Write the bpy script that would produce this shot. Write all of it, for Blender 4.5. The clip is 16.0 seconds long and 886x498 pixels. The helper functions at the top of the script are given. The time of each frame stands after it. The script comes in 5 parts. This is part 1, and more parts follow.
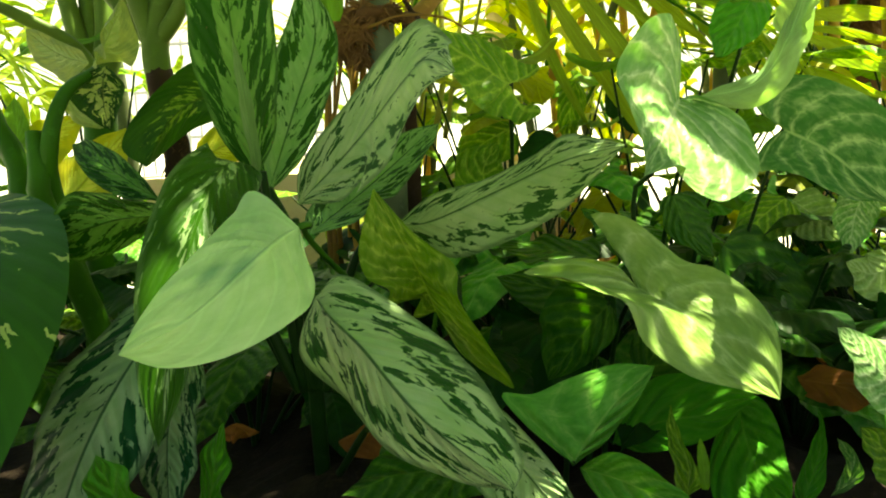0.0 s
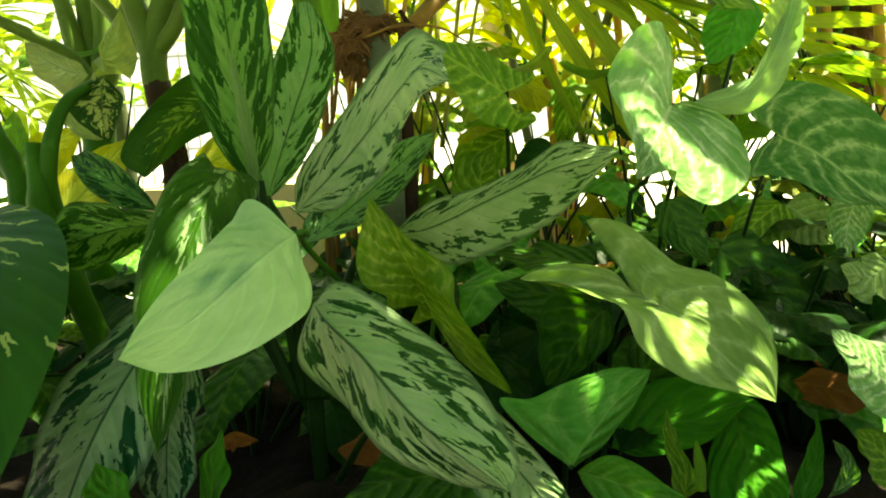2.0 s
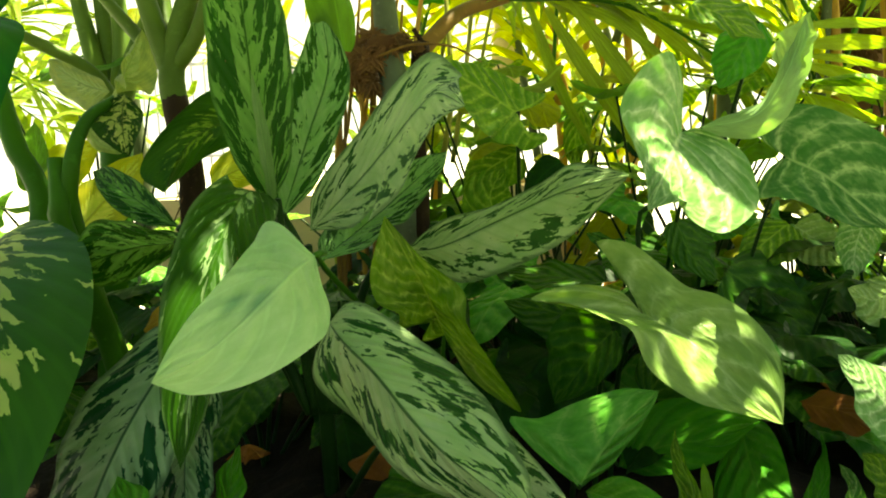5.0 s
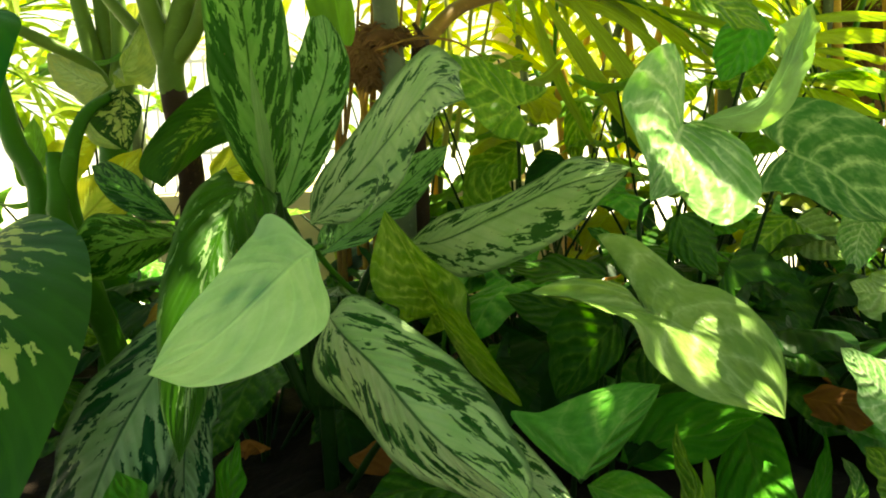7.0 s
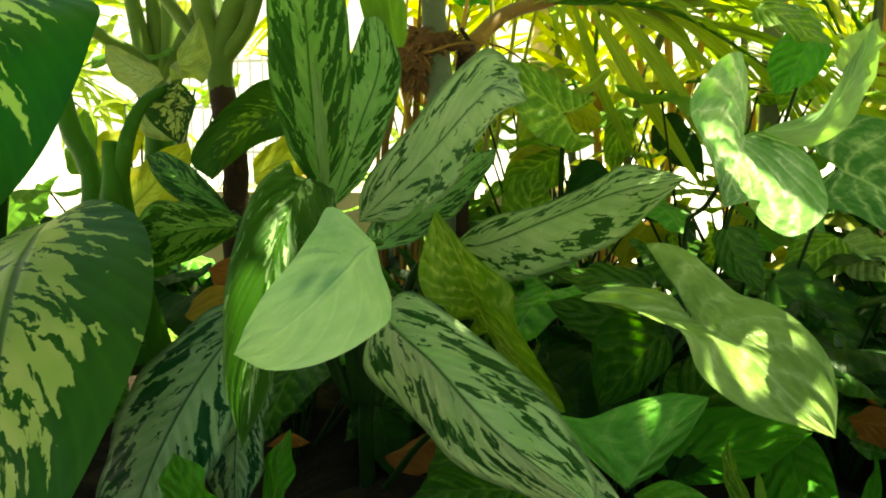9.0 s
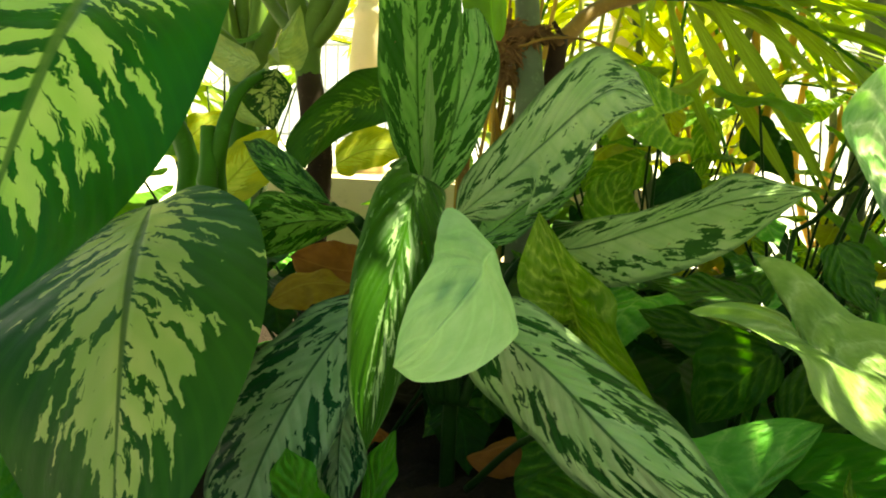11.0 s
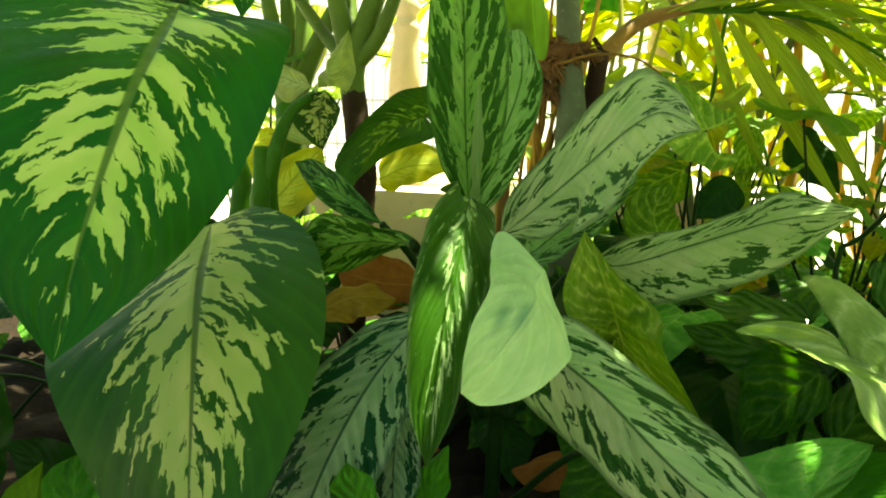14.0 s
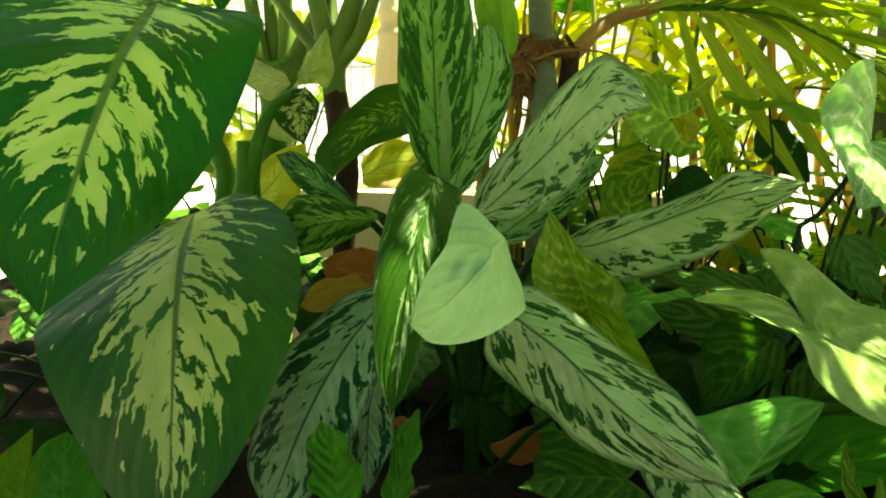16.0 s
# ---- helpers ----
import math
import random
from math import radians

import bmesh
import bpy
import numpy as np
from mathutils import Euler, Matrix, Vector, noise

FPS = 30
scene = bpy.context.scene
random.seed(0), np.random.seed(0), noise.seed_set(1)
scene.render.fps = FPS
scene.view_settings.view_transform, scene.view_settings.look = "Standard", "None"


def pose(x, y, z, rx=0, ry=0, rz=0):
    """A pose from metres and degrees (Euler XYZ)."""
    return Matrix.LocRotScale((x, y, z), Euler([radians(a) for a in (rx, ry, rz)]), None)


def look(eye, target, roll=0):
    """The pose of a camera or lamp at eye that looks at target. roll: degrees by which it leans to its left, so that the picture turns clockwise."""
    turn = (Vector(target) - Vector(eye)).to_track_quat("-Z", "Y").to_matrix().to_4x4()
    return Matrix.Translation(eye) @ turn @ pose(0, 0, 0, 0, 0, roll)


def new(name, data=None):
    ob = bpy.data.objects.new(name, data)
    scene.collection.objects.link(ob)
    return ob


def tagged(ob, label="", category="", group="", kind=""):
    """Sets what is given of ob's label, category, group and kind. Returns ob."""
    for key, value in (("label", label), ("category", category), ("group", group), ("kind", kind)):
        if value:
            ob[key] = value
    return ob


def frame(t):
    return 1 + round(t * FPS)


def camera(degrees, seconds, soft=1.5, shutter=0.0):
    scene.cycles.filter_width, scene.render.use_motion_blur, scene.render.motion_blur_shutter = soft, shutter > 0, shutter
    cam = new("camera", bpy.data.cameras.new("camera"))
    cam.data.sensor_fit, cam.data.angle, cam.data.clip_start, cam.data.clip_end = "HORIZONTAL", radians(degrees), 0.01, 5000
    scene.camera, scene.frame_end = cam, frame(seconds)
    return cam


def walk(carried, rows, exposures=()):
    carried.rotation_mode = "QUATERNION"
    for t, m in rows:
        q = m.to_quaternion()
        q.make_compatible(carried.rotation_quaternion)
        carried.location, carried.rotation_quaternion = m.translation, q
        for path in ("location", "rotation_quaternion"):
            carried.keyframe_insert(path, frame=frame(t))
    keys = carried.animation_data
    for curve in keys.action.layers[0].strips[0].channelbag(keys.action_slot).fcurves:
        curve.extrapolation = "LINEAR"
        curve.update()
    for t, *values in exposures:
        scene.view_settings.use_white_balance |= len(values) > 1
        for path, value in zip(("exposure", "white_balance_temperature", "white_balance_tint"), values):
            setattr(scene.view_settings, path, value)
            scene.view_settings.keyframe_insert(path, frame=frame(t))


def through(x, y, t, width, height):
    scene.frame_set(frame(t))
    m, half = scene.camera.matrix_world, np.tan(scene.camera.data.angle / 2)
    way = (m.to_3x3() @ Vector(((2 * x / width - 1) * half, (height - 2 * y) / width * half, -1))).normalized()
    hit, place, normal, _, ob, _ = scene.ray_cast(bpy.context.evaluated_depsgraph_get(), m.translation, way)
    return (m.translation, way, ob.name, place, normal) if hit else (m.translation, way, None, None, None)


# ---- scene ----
cam = camera(67.5, 16.0, soft=2.0)
PATH = [
    (0, (0.1085, 0.1114, 0.4387), (0.0383, 1.0933, 0.2629), -2.19),
    (0.5, (0.1142, 0.1078, 0.4437), (0.0504, 1.0914, 0.2748), -2.46),
    (1, (0.1184, 0.1027, 0.4434), (0.0575, 1.0884, 0.2861), -2.40),
    (1.5, (0.1134, 0.1041, 0.4412), (0.0392, 1.0882, 0.2799), -2.53),
    (2, (0.1108, 0.1067, 0.4372), (0.0424, 1.0911, 0.2752), -2.71),
    (2.5, (0.1105, 0.1044, 0.4380), (0.0378, 1.0890, 0.2785), -2.42),
    (3, (0.1021, 0.1039, 0.4378), (0.0382, 1.0904, 0.2864), -1.84),
    (3.5, (0.1071, 0.1000, 0.4420), (0.0314, 1.0852, 0.2889), -2.32),
    (4, (0.1074, 0.0970, 0.4493), (0.0321, 1.0830, 0.3008), -2.01),
    (6.3, (0.1058, 0.0986, 0.4439), (0.0246, 1.0839, 0.2935), -2.09),
    (6.5, (0.1071, 0.1003, 0.4433), (0.0248, 1.0845, 0.2866), -1.96),
    (7, (0.1064, 0.0995, 0.4449), (0.0279, 1.0846, 0.2923), -2.12),
    (7.5, (0.1085, 0.0969, 0.4468), (0.0336, 1.0831, 0.2991), -2.14),
    (8, (0.1095, 0.0961, 0.4473), (0.0399, 1.0830, 0.3017), -2.16),
    (8.5, (0.1019, 0.0997, 0.4410), (0.0237, 1.0857, 0.2932), -1.56),
    (9, (0.0813, 0.0951, 0.4396), (-0.0273, 1.0793, 0.2994), 0.07),
    (9.5, (0.0604, 0.0972, 0.4435), (-0.0830, 1.0767, 0.3020), 1.21),
    (9.7, (0.0557, 0.1011, 0.4459), (-0.0900, 1.0807, 0.3076), 1.75),
    (11.8, (0.0286, 0.1013, 0.4470), (-0.1610, 1.0678, 0.2743), 2.44),
    (12, (0.0288, 0.0992, 0.4436), (-0.1630, 1.0650, 0.2696), 2.46),
    (12.5, (0.0202, 0.1122, 0.4495), (-0.1838, 1.0769, 0.2830), 2.83),
    (13, (0.0043, 0.1445, 0.4520), (-0.2088, 1.1056, 0.2764), 3.16),
    (13.5, (0.0017, 0.1372, 0.4484), (-0.2131, 1.0979, 0.2725), 3.35),
    (14, (0.0236, 0.0843, 0.4597), (-0.2023, 1.0466, 0.3081), 2.01),
    (14.5, (0.0371, 0.0445, 0.4767), (-0.1877, 1.0136, 0.3751), 1.48),
    (15, (0.0482, 0.0484, 0.4709), (-0.1575, 1.0223, 0.3748), 0.62),
    (15.5, (0.0500, 0.0573, 0.4438), (-0.1641, 1.0264, 0.3211), 0.91),
    (16, (0.0507, 0.0585, 0.4359), (-0.1689, 1.0250, 0.3028), 0.90),
]
EXPOSURE, KELVIN, TINT = 2.38, 8350, -15
EXPOSURES = [(t, EXPOSURE + d, KELVIN, TINT) for t, d in ((0.0, 0.0), (9.0, 0.0), (11.8, 0.16), (14.1, 0.2), (14.6, 0.0), (16.0, 0.0))]
walk(cam, [(t, look(eye, target, roll)) for t, eye, target, roll in PATH], EXPOSURES)

# ---- world, sun, exposure ----
SUN_ELEV, SUN_AZ = 67.0, 40.0          # degrees: height, and turn from +y towards +x
world = bpy.data.worlds.new("world")
scene.world = world
world.use_nodes = True
wn = world.node_tree
sky = wn.nodes.new("ShaderNodeTexSky")
sky.sky_type, sky.sun_disc = "NISHITA", False
sky.sun_elevation, sky.sun_rotation = radians(SUN_ELEV), radians(SUN_AZ)
sky.air_density, sky.dust_density, sky.ozone_density = 0.9, 3.0, 1.0
wn.links.new(sky.outputs[0], wn.nodes["Background"].inputs[0])
wn.nodes["Background"].inputs[1].default_value = 0.04
sun_data = bpy.data.lights.new("sun", "SUN")
sun_data.energy, sun_data.angle, sun_data.color = 5.0, radians(0.4), (1.0, 0.93, 0.80)
sun_ob = new("sun", sun_data)
sun_dir = Vector((math.sin(radians(SUN_AZ)) * math.cos(radians(SUN_ELEV)), math.cos(radians(SUN_AZ)) * math.cos(radians(SUN_ELEV)), math.sin(radians(SUN_ELEV))))
sun_ob.matrix_world = look(sun_dir * 10, (0, 0, 0))


# ---- materials ----
class Net:
    """Short hand for building a node material."""

    def __init__(self, name):
        self.mat = bpy.data.materials.new(name)
        self.mat.use_nodes = True
        self.t = self.mat.node_tree
        self.t.nodes.clear()

    def put(self, sock, v):
        if isinstance(v, bpy.types.NodeSocket):
            self.t.links.new(v, sock)
        elif v is not None:
            sock.default_value = v

    def math(self, op, a, b=None, c=None, clamp=False):
        n = self.t.nodes.new("ShaderNodeMath")
        n.operation, n.use_clamp = op, clamp
        for s, v in zip(n.inputs, (a, b, c)):
            self.put(s, v)
        return n.outputs[0]

    def vec(self, x, y, z):
        n = self.t.nodes.new("ShaderNodeCombineXYZ")
        for s, v in zip(n.inputs, (x, y, z)):
            self.put(s, v)
        return n.outputs[0]

    def noise(self, vec, scale, detail=3.0, rough=0.55, distort=0.0):
        n = self.t.nodes.new("ShaderNodeTexNoise")
        self.put(n.inputs["Vector"], vec)
        n.inputs["Scale"].default_value, n.inputs["Detail"].default_value = scale, detail
        n.inputs["Roughness"].default_value, n.inputs["Distortion"].default_value = rough, distort
        return n.outputs[0]

    def step(self, v, lo, hi):
        n = self.t.nodes.new("ShaderNodeMapRange")
        n.interpolation_type = "SMOOTHSTEP"
        self.put(n.inputs[0], v)
        self.put(n.inputs[1], lo)
        self.put(n.inputs[2], hi)
        return n.outputs[0]

    def mix(self, f, a, b):
        n = self.t.nodes.new("ShaderNodeMix")
        n.data_type = "RGBA"
        self.put(n.inputs[0], f)
        for s, v in ((n.inputs[6], a), (n.inputs[7], b)):
            self.put(s, v if isinstance(v, bpy.types.NodeSocket) else (*v, 1.0))
        return n.outputs[2]

    def bump(self, h, strength, dist):
        n = self.t.nodes.new("ShaderNodeBump")
        n.inputs["Strength"].default_value, n.inputs["Distance"].default_value = strength, dist
        self.put(n.inputs["Height"], h)
        return n.outputs[0]

    def uv(self):
        n = self.t.nodes.new("ShaderNodeUVMap")
        s = self.t.nodes.new("ShaderNodeSeparateXYZ")
        self.t.links.new(n.outputs[0], s.inputs[0])
        return s.outputs[0], s.outputs[1]

    def place(self):
        return self.t.nodes.new("ShaderNodeTexCoord").outputs["Object"]

    def chance(self):
        return self.t.nodes.new("ShaderNodeObjectInfo").outputs["Random"]

    def surface(self, color, rough=0.5, normal=None, through=None, share=0.0, spec=0.12):
        p = self.t.nodes.new("ShaderNodeBsdfPrincipled")
        self.put(p.inputs["Base Color"], color if isinstance(color, bpy.types.NodeSocket) else (*color, 1.0))
        self.put(p.inputs["Roughness"], rough)
        p.inputs["Specular IOR Level"].default_value = spec
        self.put(p.inputs["Normal"], normal)
        out = self.t.nodes.new("ShaderNodeOutputMaterial")
        if through is None:
            self.t.links.new(p.outputs[0], out.inputs[0])
            return self.mat
        tr = self.t.nodes.new("ShaderNodeBsdfTranslucent")
        self.put(tr.inputs[0], through)
        self.put(tr.inputs["Normal"], normal)
        m = self.t.nodes.new("ShaderNodeMixShader")
        m.inputs[0].default_value = share
        self.t.links.new(p.outputs[0], m.inputs[1])
        self.t.links.new(tr.outputs[0], m.inputs[2])
        self.t.links.new(m.outputs[0], out.inputs[0])
        return self.mat


def leaf_base(name):
    """Common leaf coordinates: along, across, size of across, lateral vein phase, chance."""
    n = Net(name)
    a, b = n.uv()
    ab = n.math("ABSOLUTE", b)
    return n, a, b, ab, n.chance()


def warmed(n, color, gain=(1.08, 1.2, 0.40)):
    m = n.t.nodes.new("ShaderNodeMix")
    m.data_type, m.blend_type = "RGBA", "MULTIPLY"
    m.inputs[0].default_value = 1.0
    n.put(m.inputs[6], color)
    m.inputs[7].default_value = (*gain, 1.0)
    return m.outputs[2]


def silver_leaf(name, pale, dark, cover=0.0):
    """Silver-green blade with a broken row of ragged dark dashes towards each margin, a thin dark midrib and a green rim."""
    n, a, b, ab, r = leaf_base(name)
    lat = n.math("SUBTRACT", a, n.math("MULTIPLY", n.math("POWER", ab, 1.15), 0.27))
    off = n.math("ADD", n.math("MULTIPLY", r, 37.0), n.math("MULTIPLY", n.math("SIGN", b), 3.0))
    wob = n.math("MULTIPLY", n.math("SUBTRACT", n.noise(n.vec(n.math("MULTIPLY", a, 16.0), n.math("MULTIPLY", b, 4.0), off), 2.2, 3.0), 0.5), 0.045)
    lat2 = n.math("ADD", lat, wob)
    marks = n.noise(n.vec(n.math("MULTIPLY", lat2, 17.0), n.math("MULTIPLY", ab, 3.4), off), 1.0, 3.5, 0.60, 0.7)
    fine = n.noise(n.vec(n.math("MULTIPLY", lat2, 60.0), n.math("MULTIPLY", b, 9.0), off), 1.0, 3.0, 0.7)
    field = n.math("ADD", marks, n.math("MULTIPLY", n.math("SUBTRACT", fine, 0.5), 0.12))
    belt = n.math("MULTIPLY", n.math("MULTIPLY", n.step(ab, 0.30, 0.58), n.math("SUBTRACT", 1.0, n.step(ab, 0.74, 0.92))), 0.085)
    heart = n.math("MULTIPLY", n.math("SUBTRACT", 1.0, n.step(ab, 0.10, 0.42)), -0.055)
    field = n.math("ADD", field, n.math("ADD", belt, heart))
    mask = n.step(field, 0.553 - cover, 0.585 - cover)
    rib = n.math("SUBTRACT", 1.0, n.step(n.math("ADD", ab, n.math("MULTIPLY", fine, 0.02)), 0.022, 0.050))
    mask = n.math("MAXIMUM", mask, n.math("MULTIPLY", rib, 0.85))
    hue = n.noise(n.vec(n.math("MULTIPLY", a, 4.0), b, off), 2.0, 3.0)
    vein = n.math("SINE", n.math("MULTIPLY", lat, 88.0))
    pale2 = n.mix(n.step(hue, 0.3, 0.7), pale, tuple(c * f for c, f in zip(pale, (0.70, 0.84, 0.66))))
    pale2 = n.mix(n.math("MULTIPLY", n.step(vein, 0.55, 1.0), 0.35), pale2, tuple(c * f for c, f in zip(pale, (0.60, 0.74, 0.56))))
    pale2 = n.mix(n.math("MULTIPLY", n.step(fine, 0.55, 0.72), 0.22), pale2, tuple(c * f for c, f in zip(pale, (0.62, 0.76, 0.60))))
    dark2 = n.mix(hue, dark, tuple(c * f for c, f in zip(dark, (2.6, 1.6, 2.2))))
    col = n.mix(mask, pale2, dark2)
    col = n.mix(n.math("MULTIPLY", n.step(n.math("ADD", ab, n.math("MULTIPLY", n.math("SUBTRACT", marks, 0.5), 0.25)), 0.86, 0.97), 0.8), col, tuple(0.80 * d + 0.22 * p for d, p in zip(dark, pale)))
    spot = n.noise(n.vec(n.math("MULTIPLY", a, 30.0), n.math("MULTIPLY", b, 8.0), n.math("ADD", off, 5.0)), 1.0, 2.0)
    col = n.mix(n.math("MULTIPLY", n.step(spot, 0.735, 0.78), 0.7), col, (0.30, 0.13, 0.07))
    h = n.math("ADD", n.math("MULTIPLY", vein, 0.35), n.math("MULTIPLY", n.step(ab, 0.0, 0.08), 1.5))
    h = n.math("ADD", h, n.math("MULTIPLY", fine, 0.35))
    return n.surface(col, n.math("ADD", 0.34, n.math("MULTIPLY", fine, 0.2)), n.bump(h, 0.5, 0.0032), warmed(n, col), 0.22, spec=0.10)


def splash_leaf(name, pale, dark, cover=0.0, share=0.25, slope=0.42, reach=0.85, freq=23.0, core=0.0, gloss=0.24, amp=1.0):
    """Dark glossy blade with pale yellow-green splashes running out from the midrib."""
    n, a, b, ab, r = leaf_base(name)
    lat = n.math("SUBTRACT", a, n.math("MULTIPLY", n.math("POWER", ab, 1.2), slope))
    off = n.math("MULTIPLY", r, 29.0)
    wob = n.math("MULTIPLY", n.math("SUBTRACT", n.noise(n.vec(n.math("MULTIPLY", a, 20.0), n.math("MULTIPLY", b, 7.0), off), 2.0, 3.0), 0.5), 0.03)
    lat2 = n.math("ADD", lat, wob)
    marks = n.noise(n.vec(n.math("MULTIPLY", lat2, freq), n.math("MULTIPLY", b, 2.4 if amp < 1.3 else 3.4), n.math("ADD", off, n.math("MULTIPLY", n.math("SIGN", b), 4.0))), 1.0, 3.0, 0.56, 0.7)
    fine = n.noise(n.vec(n.math("MULTIPLY", lat2, 75.0), n.math("MULTIPLY", b, 7.0), off), 1.0, 3.0, 0.7)
    marks = n.math("ADD", 0.5, n.math("MULTIPLY", n.math("SUBTRACT", marks, 0.5), amp))
    field = n.math("ADD", marks, n.math("MULTIPLY", n.math("SUBTRACT", fine, 0.5), 0.09 * amp))
    field = n.math("SUBTRACT", field, n.math("MULTIPLY", n.step(ab, 0.20 if amp < 1.3 else 0.12, reach), 0.36 if amp < 1.3 else 0.46))
    field = n.math("SUBTRACT", field, n.math("MULTIPLY", n.step(a, 0.70, 1.0), 0.2))
    field = n.math("ADD", field, n.math("MULTIPLY", n.math("SUBTRACT", 1.0, n.step(ab, 0.05, 0.42)), core))
    field = n.math("ADD", field, n.math("MULTIPLY", n.math("SUBTRACT", 1.0, n.step(a, 0.12, 0.5)), core * 1.5))
    mask = n.step(field, 0.43 - cover, 0.475 - cover)
    rib = n.step(n.math("ADD", ab, n.math("MULTIPLY", n.math("MAXIMUM", a, 0.0), 0.04)), 0.035, 0.06)
    mask = n.math("MULTIPLY", mask, n.math("ADD", 0.25, n.math("MULTIPLY", rib, 0.75)))
    hue = n.noise(n.vec(n.math("MULTIPLY", a, 3.0), b, off), 2.0, 2.0)
    vein = n.math("SINE", n.math("MULTIPLY", lat, 120.0))
    pale2 = n.mix(n.step(hue, 0.3, 0.7), pale, tuple(c * f for c, f in zip(pale, (0.70, 0.82, 0.7))))
    pale2 = n.mix(n.math("MULTIPLY", n.step(n.math("SINE", n.math("MULTIPLY", lat2, 62.0)), -0.6, 0.9), 0.45), pale2, tuple(c * f for c, f in zip(pale, (0.66, 0.84, 0.55))))
    dark2 = n.mix(n.step(hue, 0.25, 0.75), dark, tuple(c * f for c, f in zip(dark, (1.9, 1.5, 1.3))))
    dark2 = n.mix(n.math("MULTIPLY", n.step(vein, 0.3, 1.0), 0.25), dark2, tuple(c * f for c, f in zip(dark, (2.2, 1.8, 1.6))))
    col = n.mix(mask, dark2, pale2)
    col = n.mix(n.math("MULTIPLY", n.math("SUBTRACT", 1.0, rib), 0.85), col, tuple(0.17 * p + 0.83 * d for p, d in zip(pale, dark)))
    h = n.math("ADD", n.math("MULTIPLY", vein, 0.14), n.math("MULTIPLY", n.step(ab, 0.0, 0.07), -1.5))
    h = n.math("ADD", h, n.math("MULTIPLY", fine, 0.3))
    return n.surface(col, n.math("ADD", gloss, n.math("MULTIPLY", hue, 0.18)), n.bump(h, 0.45, 0.0022), warmed(n, col), share, spec=0.15)


def veined_leaf(name, green, pale, net=0.5, share=0.35, gloss=0.38, freq=34.0, lean=0.42):
    """Green blade with pale feathery bands along the veins."""
    n, a, b, ab, r = leaf_base(name)
    off = n.math("MULTIPLY", r, 23.0)
    wob = n.math("MULTIPLY", n.math("SUBTRACT", n.noise(n.vec(n.math("MULTIPLY", a, 4.0), n.math("MULTIPLY", b, 3.0), off), 1.6, 2.0), 0.5), 0.09)
    lat = n.math("ADD", n.math("SUBTRACT", a, n.math("MULTIPLY", n.math("POWER", ab, 1.25), lean)), wob)
    vein = n.math("SINE", n.math("ADD", n.math("MULTIPLY", lat, freq), n.math("MULTIPLY", n.math("SIGN", b), 0.8)))
    line = n.step(vein, 0.90, 1.0)
    mottle = n.noise(n.vec(n.math("MULTIPLY", a, 13.0), n.math("MULTIPLY", b, 6.5), off), 1.0, 5.0, 0.66, 0.6)
    fade = n.math("SUBTRACT", 1.0, n.step(ab, 0.45, 1.0))
    halo = n.math("MULTIPLY", n.step(vein, -0.1, 1.0), n.math("ADD", 0.25, n.math("MULTIPLY", fade, 0.75)))
    cloud = n.noise(n.vec(n.math("MULTIPLY", a, 5.0), n.math("MULTIPLY", b, 2.5), off), 1.3, 4.0, 0.6)
    speck = n.step(mottle, 0.40, 0.66)
    mask = n.math("ADD", n.math("MULTIPLY", halo, n.math("ADD", 0.18, n.math("MULTIPLY", speck, 0.6))), n.math("MULTIPLY", n.math("MULTIPLY", speck, n.step(cloud, 0.35, 0.65)), 0.5))
    mask = n.math("ADD", mask, n.math("MULTIPLY", line, 0.35))
    mask = n.math("MULTIPLY", mask, net * 1.45, clamp=True)
    rib = n.math("SUBTRACT", 1.0, n.step(ab, 0.012, 0.05))
    mask = n.math("MAXIMUM", mask, n.math("MULTIPLY", rib, min(1.0, net + 0.15)))
    g2 = n.mix(n.step(cloud, 0.3, 0.7), green, tuple(c * f for c, f in zip(green, (1.5, 1.3, 1.4))))
    col = n.mix(mask, g2, pale)
    h = n.math("ADD", n.math("MULTIPLY", vein, -0.8), n.math("MULTIPLY", mottle, -0.6))
    return n.surface(col, gloss, n.bump(h, 0.6, 0.0028), warmed(n, col), share)


def plain_leaf(name, color, share=0.4, gloss=0.42, var=0.35, rib_share=0.5):
    n, a, b, ab, r = leaf_base(name)
    off = n.math("MULTIPLY", r, 23.0)
    lat = n.math("SUBTRACT", a, n.math("MULTIPLY", ab, 0.35))
    vein = n.math("SINE", n.math("MULTIPLY", lat, 46.0))
    cloud = n.noise(n.vec(n.math("MULTIPLY", a, 4.0), n.math("MULTIPLY", b, 1.5), off), 1.5, 4.0, 0.6)
    c2 = n.mix(n.step(cloud, 0.3, 0.7), color, tuple(c * (1 - var) for c in color))
    c2 = n.mix(n.math("MULTIPLY", r, var), c2, tuple(c * f for c, f in zip(color, (1.5, 1.1, 0.6))))
    rib = n.math("SUBTRACT", 1.0, n.step(ab, 0.015, 0.05))
    col = n.mix(n.math("MULTIPLY", rib, rib_share), c2, tuple(min(1.0, c * 1.5) for c in color))
    h = n.math("ADD", n.math("MULTIPLY", vein, 0.4), n.math("MULTIPLY", cloud, 0.6))
    return n.surface(col, gloss, n.bump(h, 0.4, 0.0016), warmed(n, col), share)


